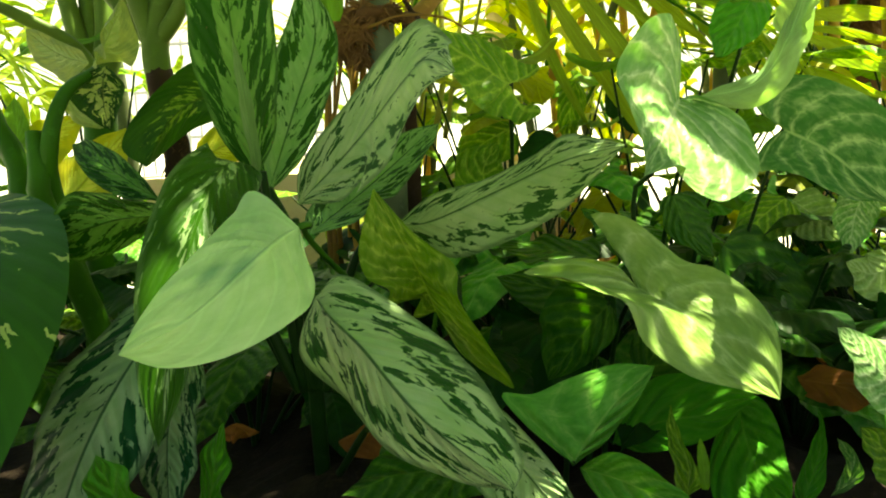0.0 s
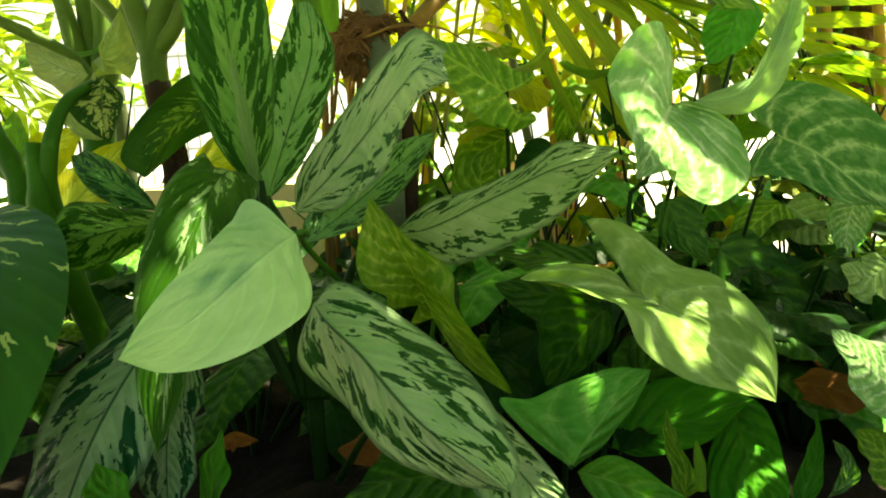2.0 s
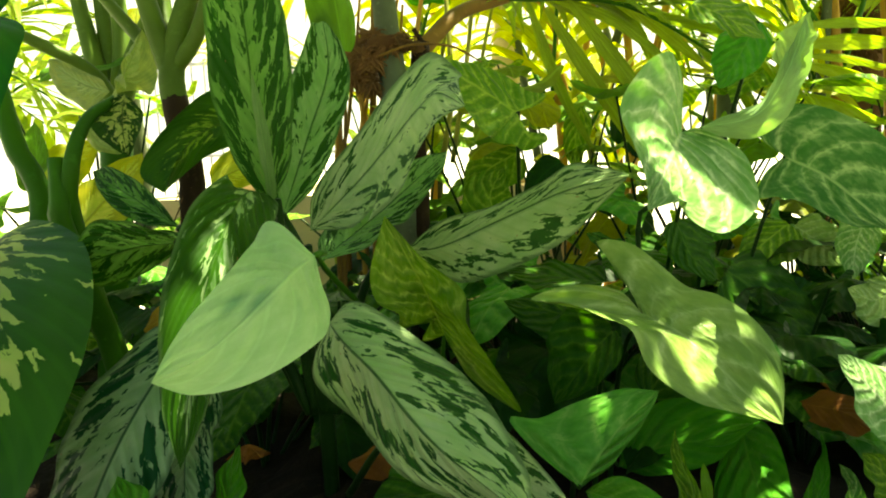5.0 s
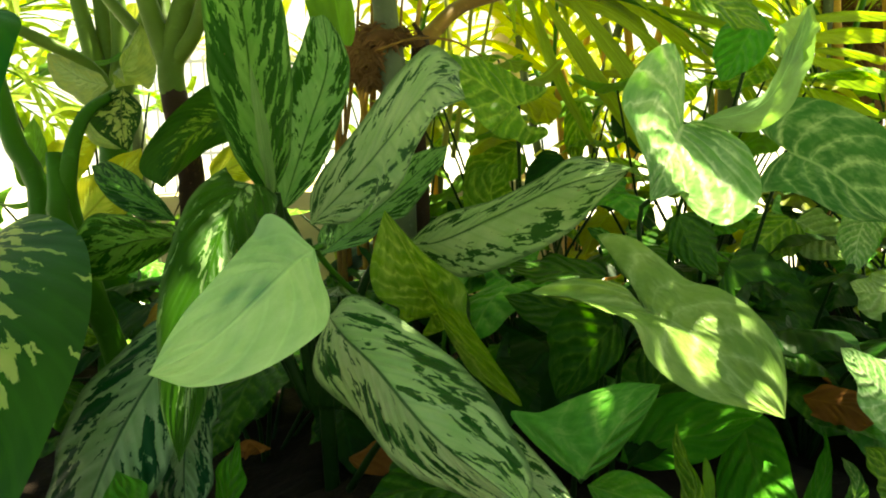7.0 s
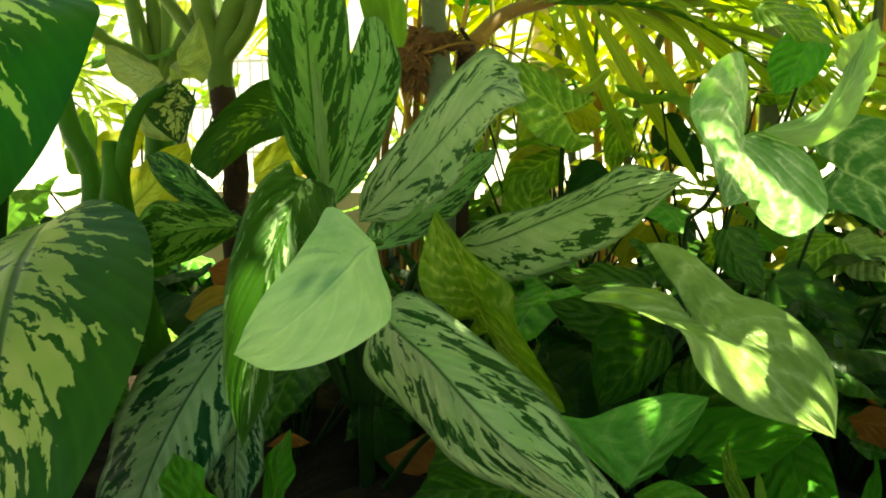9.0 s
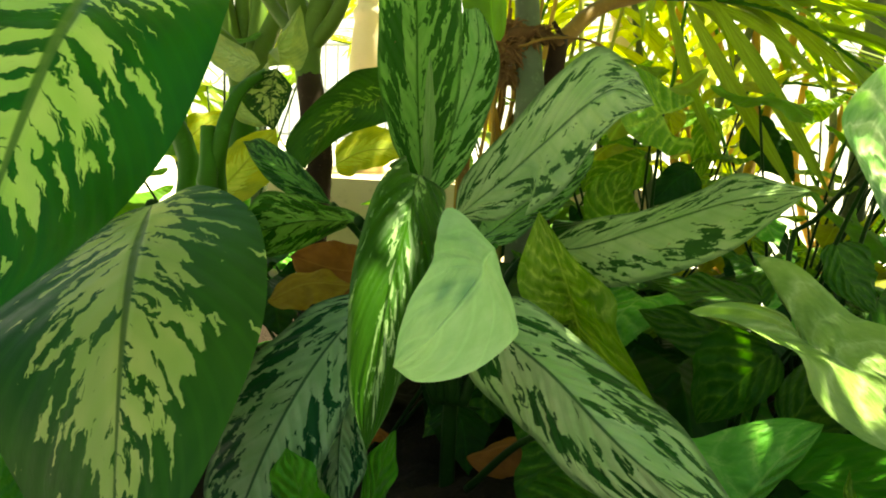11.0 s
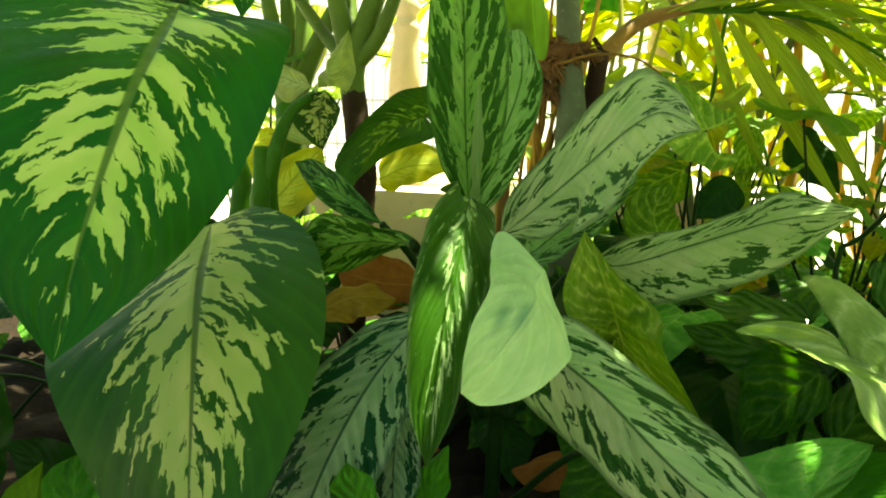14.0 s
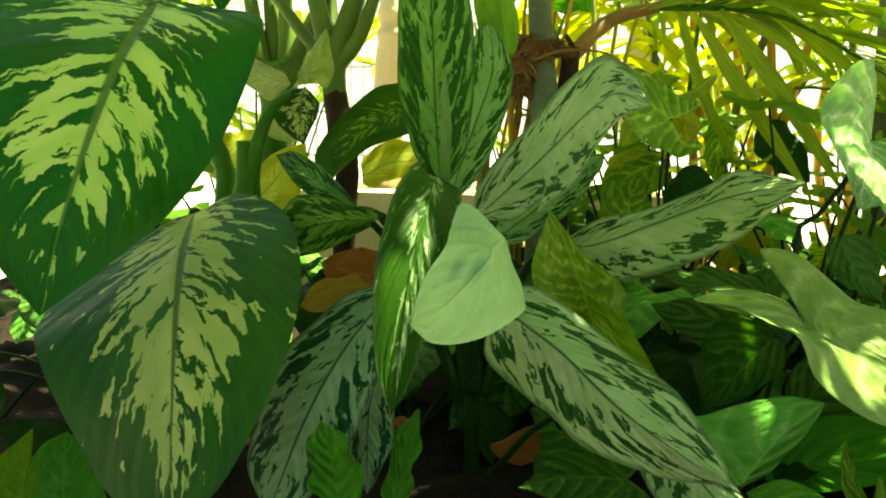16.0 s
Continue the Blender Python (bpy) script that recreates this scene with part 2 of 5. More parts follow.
def smudged_leaf(name, color):
    """Pale matt underside with a few bowed veins standing out and two dull smudges."""
    n, a, b, ab, r = leaf_base(name)
    lat = n.math("SUBTRACT", a, n.math("MULTIPLY", n.math("POWER", ab, 1.5), 0.30))
    vein = n.math("SINE", n.math("ADD", n.math("MULTIPLY", lat, 34.0), n.math("MULTIPLY", n.math("SIGN", b), 0.9)))
    line = n.step(vein, 0.88, 1.0)
    cloud = n.noise(n.vec(n.math("MULTIPLY", a, 5.0), n.math("MULTIPLY", b, 2.5), 3.0), 1.5, 4.0, 0.6)
    grain = n.noise(n.vec(n.math("MULTIPLY", a, 60.0), n.math("MULTIPLY", b, 30.0), 1.0), 1.0, 3.0, 0.6)
    col = n.mix(n.step(cloud, 0.3, 0.7), color, tuple(c * f for c, f in zip(color, (0.82, 0.90, 0.80))))
    col = n.mix(n.math("MULTIPLY", n.step(grain, 0.5, 0.7), 0.18), col, tuple(c * 0.8 for c in color))
    col = n.mix(n.math("MULTIPLY", line, 0.22), col, tuple(min(1.0, c * 1.22) for c in color))
    for ca, cb, ra, rb in ((0.66, -0.46, 0.085, 0.20), (0.60, -0.06, 0.10, 0.20)):
        da = n.math("DIVIDE", n.math("SUBTRACT", a, ca), ra)
        dd = n.math("DIVIDE", n.math("SUBTRACT", b, cb), rb)
        d = n.math("SQRT", n.math("ADD", n.math("MULTIPLY", da, da), n.math("MULTIPLY", dd, dd)))
        d = n.math("ADD", d, n.math("MULTIPLY", n.math("SUBTRACT", cloud, 0.5), 0.9))
        col = n.mix(n.math("MULTIPLY", n.math("SUBTRACT", 1.0, n.step(d, 0.1, 1.1)), 0.8), col, (0.15, 0.33, 0.17))
    rib = n.math("SUBTRACT", 1.0, n.step(ab, 0.01, 0.06))
    col = n.mix(n.math("MULTIPLY", rib, 0.35), col, tuple(min(1.0, c * 1.25) for c in color))
    h = n.math("ADD", n.math("MULTIPLY", vein, 0.35), n.math("ADD", n.math("MULTIPLY", rib, -0.8), n.math("MULTIPLY", cloud, 1.2)))
    return n.surface(col, 0.42, n.bump(h, 0.5, 0.0022), warmed(n, col, (1.0, 1.1, 0.6)), 0.32)


def stalk_mat(name, color, spots=0.3, rough=0.45):
    n = Net(name)
    p = n.place()
    big = n.noise(p, 9.0, 3.0)
    fine = n.noise(p, 90.0, 4.0, 0.7)
    col = n.mix(n.step(big, 0.3, 0.7), color, tuple(c * (1 - spots) for c in color))
    col = n.mix(n.math("MULTIPLY", n.step(fine, 0.55, 0.75), spots), col, tuple(min(1.0, c * 1.7 + 0.02) for c in color))
    return n.surface(col, rough, n.bump(fine, 0.3, 0.002))


def ground_mat(name, c1, c2, c3, scale, rough=0.95, depth=0.01):
    n = Net(name)
    p = n.place()
    big = n.noise(p, scale * 0.2, 4.0)
    mid = n.noise(p, scale, 5.0, 0.65)
    fine = n.noise(p, scale * 9.0, 4.0, 0.7)
    col = n.mix(n.step(mid, 0.3, 0.7), c1, c2)
    col = n.mix(n.step(fine, 0.55, 0.75), col, c3)
    col = n.mix(n.math("MULTIPLY", n.step(big, 0.4, 0.7), 0.4), col, c1)
    return n.surface(col, rough, n.bump(n.math("ADD", mid, n.math("MULTIPLY", fine, 0.4)), 0.6, depth), spec=0.2)


MAT = {
    "aglao": silver_leaf("aglaonema_blade", (0.41, 0.53, 0.27), (0.009, 0.060, 0.007), -0.004),
    "aglao_dark": silver_leaf("aglaonema_blade_dark", (0.16, 0.32, 0.070), (0.009, 0.058, 0.003), 0.05),
    "aglao_cool": silver_leaf("aglaonema_blade_cool", (0.27, 0.40, 0.23), (0.006, 0.050, 0.012), 0.012),
    "aglao_deep": silver_leaf("aglaonema_blade_deep_green", (0.30, 0.42, 0.19), (0.014, 0.068, 0.003), 0.165),
    "aglao_pale": silver_leaf("aglaonema_blade_silvery", (0.41, 0.52, 0.26), (0.016, 0.070, 0.010), -0.022),
    "dieff": splash_leaf("dieffenbachia_blade", (0.42, 0.58, 0.15), (0.006, 0.066, 0.004), -0.045, 0.15, 0.26, 1.15, 26.0, 0.0, 0.24, 1.25),
    "dieff_pale": splash_leaf("dieffenbachia_blade_pale", (0.46, 0.54, 0.17), (0.018, 0.080, 0.008), 0.055, 0.20, 0.20, 1.10, 26.0, 0.06, 0.32, 1.8),
    "dieff_olive": splash_leaf("dieffenbachia_blade_olive", (0.22, 0.33, 0.05), (0.020, 0.078, 0.008), -0.09, 0.22, 0.30, 1.3, 30.0, 0.0, 0.36, 1.4),
    "dieff_under": splash_leaf("dieffenbachia_underside", (0.38, 0.45, 0.22), (0.18, 0.26, 0.10), 0.02, 0.35),
    "dieff_purse": splash_leaf("dieffenbachia_blade_mottled", (0.40, 0.45, 0.15), (0.012, 0.052, 0.004), 0.02, 0.2, 0.2, 1.3, 13.0, 0.0, 0.3, 1.8),
    "dieff_yellow": splash_leaf("dieffenbachia_blade_yellow", (0.56, 0.55, 0.12), (0.24, 0.28, 0.03), 0.05, 0.55),
    "syn": veined_leaf("syngonium_blade", (0.165, 0.285, 0.062), (0.40, 0.52, 0.22), 0.50, 0.16, 0.33, 44.0, 0.25),
    "syn_white": veined_leaf("syngonium_blade_white", (0.16, 0.36, 0.09), (0.60, 0.74, 0.42), 0.72, 0.32, 0.36, 62.0, 0.2),
    # dark leaf green, lowered further to paint in the shade it sits in
    "syn_dark": veined_leaf("syngonium_blade_dark_shaded", (0.020, 0.085, 0.005), (0.10, 0.21, 0.025), 0.45, 0.25),
    "syn_mid": veined_leaf("syngonium_blade_mid", (0.070, 0.265, 0.026), (0.26, 0.46, 0.11), 0.42, 0.22, 0.34, 30.0, 0.3),
    "syn_plain": veined_leaf("syngonium_blade_plain", (0.050, 0.235, 0.014), (0.17, 0.38, 0.06), 0.25, 0.25, 0.36, 40.0, 0.3),
    "syn_cool": veined_leaf("syngonium_blade_cool", (0.05, 0.17, 0.030), (0.38, 0.54, 0.22), 0.62, 0.25, 0.36, 40.0, 0.3),
    "syn_olive": veined_leaf("syngonium_blade_olive", (0.125, 0.26, 0.022), (0.42, 0.54, 0.12), 0.6, 0.38, 0.4, 78.0, 0.12),
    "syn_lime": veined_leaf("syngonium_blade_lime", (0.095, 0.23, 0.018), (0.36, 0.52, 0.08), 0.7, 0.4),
    "pale": smudged_leaf("pale_underside", (0.47, 0.69, 0.33)),
    "pale_dull": plain_leaf("dull_pale_blade", (0.17, 0.31, 0.12), 0.3, 0.5, 0.2),
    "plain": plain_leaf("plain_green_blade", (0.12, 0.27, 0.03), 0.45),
    # deep green taken almost to black, shade included in the colour
    "deep": plain_leaf("deep_green_shaded_blade", (0.010, 0.050, 0.004), 0.2),
    "palm": plain_leaf("palm_leaflet_green", (0.27, 0.39, 0.06), 0.55),
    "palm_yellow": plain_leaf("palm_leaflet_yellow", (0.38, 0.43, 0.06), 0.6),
    "brownleaf_yellow": plain_leaf("withered_yellow_blade", (0.34, 0.24, 0.04), 0.3, 0.7),
    "aglao_green": silver_leaf("aglaonema_blade_green", (0.24, 0.41, 0.14), (0.011, 0.062, 0.004), 0.0),
    "syn_mint": plain_leaf("syngonium_blade_mint", (0.30, 0.50, 0.22), 0.35, 0.4, 0.3),
    "brownleaf": plain_leaf("withered_blade", (0.26, 0.11, 0.03), 0.25, 0.7),
    "petiole": stalk_mat("petiole_green", (0.045, 0.15, 0.010)),
    # petiole green darkened to imitate the shade beneath the blades
    "petiole_dark": stalk_mat("petiole_dark_green_shaded", (0.014, 0.045, 0.006)),
    "petiole_olive": stalk_mat("petiole_olive", (0.10, 0.17, 0.025)),
    "cane": stalk_mat("palm_cane_grey_green", (0.13, 0.16, 0.085), 0.5, 0.6),
    "orange": stalk_mat("palm_stalk_orange", (0.48, 0.28, 0.05), 0.3, 0.5),
    "palm_stalk": stalk_mat("palm_stalk_yellow_green", (0.30, 0.30, 0.05), 0.3, 0.5),
    "dark_brown": stalk_mat("dark_brown_stub", (0.040, 0.024, 0.012), 0.5, 0.8),
    "brown_stalk": stalk_mat("brown_frond_stalk", (0.26, 0.15, 0.035), 0.4, 0.6),
    "brown": stalk_mat("brown_fibre", (0.13, 0.068, 0.024), 0.5, 0.85),
    "fibre": stalk_mat("pale_brown_fibre", (0.24, 0.13, 0.045), 0.5, 0.9),
    "soil": ground_mat("dark_soil", (0.011, 0.007, 0.004), (0.022, 0.013, 0.008), (0.045, 0.027, 0.016), 18.0, depth=0.02),
    "paving": ground_mat("pale_paving", (0.50, 0.46, 0.40), (0.60, 0.56, 0.50), (0.42, 0.38, 0.33), 4.0),
    "plaster": ground_mat("cream_plaster", (0.66, 0.52, 0.34), (0.72, 0.58, 0.40), (0.55, 0.42, 0.28), 5.0, 0.85, 0.004),
    "terracotta": ground_mat("terracotta", (0.42, 0.17, 0.07), (0.50, 0.23, 0.10), (0.30, 0.12, 0.06), 9.0, 0.85, 0.004),
    "backdrop_glow": None,
    "grey": ground_mat("grey_wall", (0.30, 0.32, 0.34), (0.36, 0.37, 0.38), (0.26, 0.27, 0.29), 3.0, 0.85, 0.004),
}


# emissive white that stands in for the sunlit distance
glow = Net("glowing_backdrop")
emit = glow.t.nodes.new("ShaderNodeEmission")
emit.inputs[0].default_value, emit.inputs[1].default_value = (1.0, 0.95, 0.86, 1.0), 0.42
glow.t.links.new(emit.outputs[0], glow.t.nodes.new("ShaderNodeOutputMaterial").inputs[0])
MAT["backdrop_glow"] = glow.mat


# ---- shapes ----
def smooth_line(pts, n):
    """n points evenly along a soft curve through pts, and its unit tangents."""
    p = np.array(pts, float)
    if len(p) == 2:
        fine = p[0] + (p[1] - p[0]) * np.linspace(0, 1, 60)[:, None]
    else:
        q = np.vstack([2 * p[0] - p[1], p, 2 * p[-1] - p[-2]])
        fine = []
        for i in range(1, len(q) - 2):
            s = np.linspace(0, 1, 40, endpoint=i == len(q) - 3)[:, None]
            fine.append(0.5 * (2 * q[i] + (q[i + 1] - q[i - 1]) * s + (2 * q[i - 1] - 5 * q[i] + 4 * q[i + 1] - q[i + 2]) * s**2 + (3 * q[i] - q[i - 1] - 3 * q[i + 1] + q[i + 2]) * s**3))
        fine = np.vstack(fine)
    d = np.r_[0, np.cumsum(np.linalg.norm(np.diff(fine, axis=0), axis=1))]
    s = np.linspace(0, d[-1], n)
    c = np.stack([np.interp(s, d, fine[:, k]) for k in range(3)], 1)
    t = np.gradient(c, axis=0)
    t /= np.linalg.norm(t, axis=1)[:, None] + 1e-12
    return c, t, d[-1]


def turned(v, t0, t1):
    """v carried from the direction t0 to t1 by the least turn."""
    k = np.cross(t0, t1)
    c = float(np.dot(t0, t1))
    return v * c + np.cross(k, v) + k * np.dot(k, v) / (1 + c + 1e-9)


PROFILE = {
    "lance": ((0, 0.08), (0.05, 0.40), (0.14, 0.74), (0.28, 0.95), (0.42, 1.0), (0.58, 0.97), (0.72, 0.84), (0.85, 0.57), (0.94, 0.27), (1, 0)),
    "ovate": ((0, 0.45), (0.04, 0.72), (0.12, 0.92), (0.25, 1.0), (0.42, 0.98), (0.6, 0.83), (0.76, 0.58), (0.88, 0.32), (0.96, 0.11), (1, 0)),
    "oblong": ((0, 0.08), (0.05, 0.40), (0.14, 0.72), (0.28, 0.92), (0.45, 1.0), (0.65, 0.98), (0.80, 0.88), (0.90, 0.68), (0.96, 0.42), (1, 0)),
    "strap": ((0, 0.30), (0.10, 0.65), (0.3, 1.0), (0.5, 0.97), (0.7, 0.78), (0.88, 0.40), (0.96, 0.15), (1, 0)),
    "blade": ((0, 0.5), (0.1, 0.8), (0.35, 1.0), (0.65, 0.9), (0.85, 0.5), (1, 0.0)),
}
WIDEST = {"lance": 0.42, "oblong": 0.48, "ovate": 0.30, "strap": 0.35, "blade": 0.35}


def mesh_ob(name, verts, faces, mat, parent, uv=None, label="", soft=True):
    me = bpy.data.meshes.new(name)
    me.from_pydata(np.asarray(verts, float).tolist(), [], faces)
    if uv is not None:
        layer = me.uv_layers.new(name="UVMap")
        idx = np.empty(len(me.loops), np.int32)
        me.loops.foreach_get("vertex_index", idx)
        layer.data.foreach_set("uv", np.asarray(uv, np.float32)[idx].ravel())
    if soft:
        me.polygons.foreach_set("use_smooth", np.ones(len(me.polygons), bool))
    me.materials.append(MAT[mat] if isinstance(mat, str) else mat)
    ob = new(name, me)
    if parent is not None:
        ob.parent = parent
        ob.matrix_parent_inverse = parent.matrix_basis.inverted()
    if label:
        ob["label"] = label
    return ob


def plant(name, at, label, category="plant", group=""):
    ob = new(name)
    ob.empty_display_size = 0.05
    ob.matrix_basis = Matrix.Translation(at)
    return tagged(ob, label, category, group)


def leaf(parent, mat, shape, spine, left, right, lobe=0.0, wave=0.003, cup=0.0, seed=0, rows=30, half=8, pucker=0.006, label="", widest=None, name="leaf"):
    """A blade along spine (base to tip), reaching to the points left and right at its widest; lobe: how far its shoulders hang back."""
    rng = random.Random(seed * 7 + len(spine))
    c, t, length = smooth_line(spine, rows)
    v = np.linspace(0, 1, rows)
    tab = np.array(PROFILE[shape])
    prof = np.interp(v, tab[:, 0], tab[:, 1])
    prof[1:-1] = (prof[:-2] + 2 * prof[1:-1] + prof[2:]) / 4
    k = int(round((WIDEST[shape] if widest is None else widest) * (rows - 1)))
    sides = []
    for edge in (left, right):
        d = np.array(edge, float) - c[k]
        d -= t[k] * d.dot(t[k])
        d /= max(prof[k], 0.2)
        row = [None] * rows
        row[k] = d
        for i in range(k + 1, rows):
            row[i] = turned(row[i - 1], t[i - 1], t[i])
        for i in range(k - 1, -1, -1):
            row[i] = turned(row[i + 1], t[i + 1], t[i])
        sides.append(np.array(row))
    f1, f2, p1, p2 = rng.uniform(3.5, 5.5), rng.uniform(7, 10), rng.uniform(0, 6.28), rng.uniform(0, 6.28)
    nrm = np.cross(t, sides[1] - sides[0])
    nrm /= np.linalg.norm(nrm, axis=1)[:, None] + 1e-12
    u = np.arange(-half, half + 1) / half
    a = np.abs(u)
    arm = np.where((u >= 0)[None, :, None], sides[1][:, None], sides[0][:, None])
    w = np.linalg.norm(arm, axis=2)
    vv, uu, pp = v[:, None], u[None, :], prof[:, None]
    bend = wave * a * a * (np.sin(f1 * 3.14 * vv + p1 + np.where(uu > 0, 1.7, 0)) + 0.5 * np.sin(f2 * 3.14 * vv + p2 + 2.1 * uu))
    lift = bend * np.minimum(1.0, pp * 1.5) + cup * w * pp * (a * a - a) * 2
    lift = lift + pucker * length * np.sin(15 * vv + 2.5 * uu + p1) * np.sin(7 * vv - 2.2 * uu + p2) * a * (1.4 - a)
    verts = c[:, None] + arm * (pp * a)[..., None] + nrm[:, None] * lift[..., None] - t[:, None] * (lobe * length * a**1.6 * (1 - vv) ** 3)[..., None]
    verts = verts.reshape(-1, 3)
    uv = np.stack(np.broadcast_arrays(vv, uu), -1).reshape(-1, 2)
    m = 2 * half + 1
    faces = [(i * m + j, i * m + j + 1, (i + 1) * m + j + 1, (i + 1) * m + j) for i in range(rows - 1) for j in range(m - 1)]
    return mesh_ob(name, verts, faces, mat, parent, uv, label)


def blade(parent, mat, spine, left, right, lag=1.0, fold=0.0, wave=0.0015, pucker=0.003, seed=0, rows=56, half=11, label=""):
    """A blade lofted from its midrib to two free edges, which leave its base, may swing back into lobes, and meet it at the tip; lag: how slowly the midrib sets out; fold: how deep it is folded."""
    rng = random.Random(seed * 11 + 2)
    v = np.linspace(0, 1, rows)
    fine, _t, length = smooth_line(spine, 200)
    mid = np.stack([np.interp(v**lag, np.linspace(0, 1, 200), fine[:, k]) for k in range(3)], 1)
    tan = np.gradient(mid, axis=0)
    tan /= np.linalg.norm(tan, axis=1)[:, None] + 1e-12
    rims = [smooth_line((spine[0], *edge, spine[-1]), rows)[0] for edge in (left, right)]
    u = np.arange(-half, half + 1) / half
    a = np.abs(u)
    arm = np.where((u >= 0)[None, :, None], (rims[1] - mid)[:, None], (rims[0] - mid)[:, None])
    w = np.linalg.norm(arm, axis=2)
    nrm = np.cross(tan, rims[1] - rims[0])
    nrm /= np.linalg.norm(nrm, axis=1)[:, None] + 1e-12
    k = np.ones(9) / 9
    nrm = np.stack([np.convolve(np.pad(nrm[:, i], 4, mode="edge"), k, "valid") for i in range(3)], 1)
    p1, p2, f1, f2 = rng.uniform(0, 6.28), rng.uniform(0, 6.28), rng.uniform(9, 13), rng.uniform(19, 26)
    vv, uu = v[:, None], u[None, :]
    taper = np.minimum(1.0, np.minimum(vv, 1 - vv) * 8)
    lift = wave * a * a * taper * (np.sin(f1 * vv + p1 + np.where(uu > 0, 1.7, 0)) + 0.5 * np.sin(f2 * vv + p2 + 2.1 * uu))
    lift = lift + fold * w * (a - a * a) * 2
    lift = lift + pucker * length * taper * np.sin(17 * vv - 6 * a + p1) * np.sin(6 * vv + 2.4 * uu + p2) * a * (1.5 - a)
    lift = lift + 0.0011 * taper * np.sin(3.14159 * np.minimum(1, a * 1.1)) * np.sin(62 * (vv - 0.28 * a) + np.where(uu > 0, 1.1, 0))
    verts = (mid[:, None] + arm * a[None, :, None] + nrm[:, None] * lift[..., None]).reshape(-1, 3)
    uv = np.stack(np.broadcast_arrays(vv, uu), -1).reshape(-1, 2)
    m = 2 * half + 1
    faces = [(i * m + j, i * m + j + 1, (i + 1) * m + j + 1, (i + 1) * m + j) for i in range(rows - 1) for j in range(m - 1)]
    return mesh_ob("leaf", verts, faces, mat, parent, uv, label)



ARROW = ((0, 1.0), (0.07, 0.95), (0.36, 0.81), (0.72, 0.61), (0.95, 0.38), (1.0, 0.16), (0.88, 0.02), (0.88, -0.12), (1.06, -0.26), (1.26, -0.40), (1.25, -0.46), (0.95, -0.40), (0.58, -0.25), (0.22, -0.08), (0, 0.0))
HEART = ((0, 1.0), (0.10, 0.95), (0.40, 0.81), (0.74, 0.60), (0.95, 0.35), (1.0, 0.10), (0.97, -0.10), (0.86, -0.25), (0.66, -0.33), (0.40, -0.28), (0.16, -0.12), (0, 0.0))
FORM = {"arrow": ARROW, "heart": HEART}
LOBE = {"arrow": (1.25, -0.46), "heart": (0.80, -0.30)}


def arrow_leaf(parent, mat, spine, left, right, lobe_left, lobe_right, form="arrow", wave=0.004, seed=0, label="", at=0.2, cup=0.0, rings=11, pucker=0.012):
    """A three-lobed blade: spine from the stalk to the tip, reaching left and right at its widest, with its two back lobes ending at the given points."""
    rng = random.Random(seed * 13 + 5)
    rows = 41
    c, t, length = smooth_line(spine, rows)
    k = int(at * (rows - 1))
    table = FORM[form]
    ends = LOBE[form]
    sides, backs = [], []
    half = np.array(table)[::-1]
    wide = np.interp(at, half[half[:, 1] > -0.02][1:, 1], half[half[:, 1] > -0.02][1:, 0])
    for edge, lobe in ((left, lobe_left), (right, lobe_right)):
        d = np.array(edge, float) - c[k]
        d -= t[k] * d.dot(t[k])
        d /= wide
        row = [None] * rows
        row[k] = d
        for i in range(k + 1, rows):
            row[i] = turned(row[i - 1], t[i - 1], t[i])
        for i in range(k - 1, -1, -1):
            row[i] = turned(row[i + 1], t[i + 1], t[i])
        sides.append(np.array(row))
        backs.append((np.array(lobe, float) - c[0] - ends[0] * row[0]) / ends[1])
    right_half = np.array(table)
    fine = []
    for i in range(len(right_half) - 1):
        q0, q1, q2, q3 = right_half[max(i - 1, 0)], right_half[i], right_half[i + 1], right_half[min(i + 2, len(right_half) - 1)]
        for s in (0.0, 0.25, 0.5, 0.75):
            fine.append(0.5 * (2 * q1 + (q2 - q0) * s + (2 * q0 - 5 * q1 + 4 * q2 - q3) * s**2 + (3 * q1 - q0 - 3 * q2 + q3) * s**3))
    fine = np.array(fine)
    fine[:, 0] = np.maximum(fine[:, 0], 0)
    outline = [(x, y) for x, y in fine] + [(0.0, 0.0)] + [(-x, y) for x, y in fine[:0:-1]]
    f1, p1, p2 = rng.uniform(4, 6), rng.uniform(0, 6.28), rng.uniform(0, 6.28)
    scale_x = 0.5
    veins = [np.array((0, 1.0)), np.array((ends[0] * scale_x, ends[1])), np.array((-ends[0] * scale_x, ends[1]))]

    ring = np.array(outline)
    n = len(ring)
    flat = np.vstack([np.zeros((1, 2))] + [ring * (r / rings) for r in range(1, rings + 1)])
    x, y = flat[:, 0], flat[:, 1]
    f = np.clip(y, 0, 1) * (rows - 1)
    lo = np.minimum(f.astype(int), rows - 2)
    g = (f - lo)[:, None]
    rt = (x >= 0)[:, None]
    across = np.where(rt, sides[1][lo] * (1 - g) + sides[1][lo + 1] * g, sides[0][lo] * (1 - g) + sides[0][lo + 1] * g)
    w = np.clip(np.minimum(y, 0) / ends[1], 0, 1)
    w = (w * w * (3 - 2 * w))[:, None]
    back = np.where(rt, backs[1], backs[0]) * w + t[0] * length * (1 - w)
    verts = c[lo] * (1 - g) + c[lo + 1] * g + across * np.abs(x)[:, None] + np.minimum(y, 0)[:, None] * back
    nrm = np.cross(t[lo], sides[1][lo] - sides[0][lo])
    nrm /= np.linalg.norm(nrm, axis=1)[:, None] + 1e-12
    far, ang = np.minimum(1.0, np.hypot(x, y)), np.arctan2(x, y + 0.2)
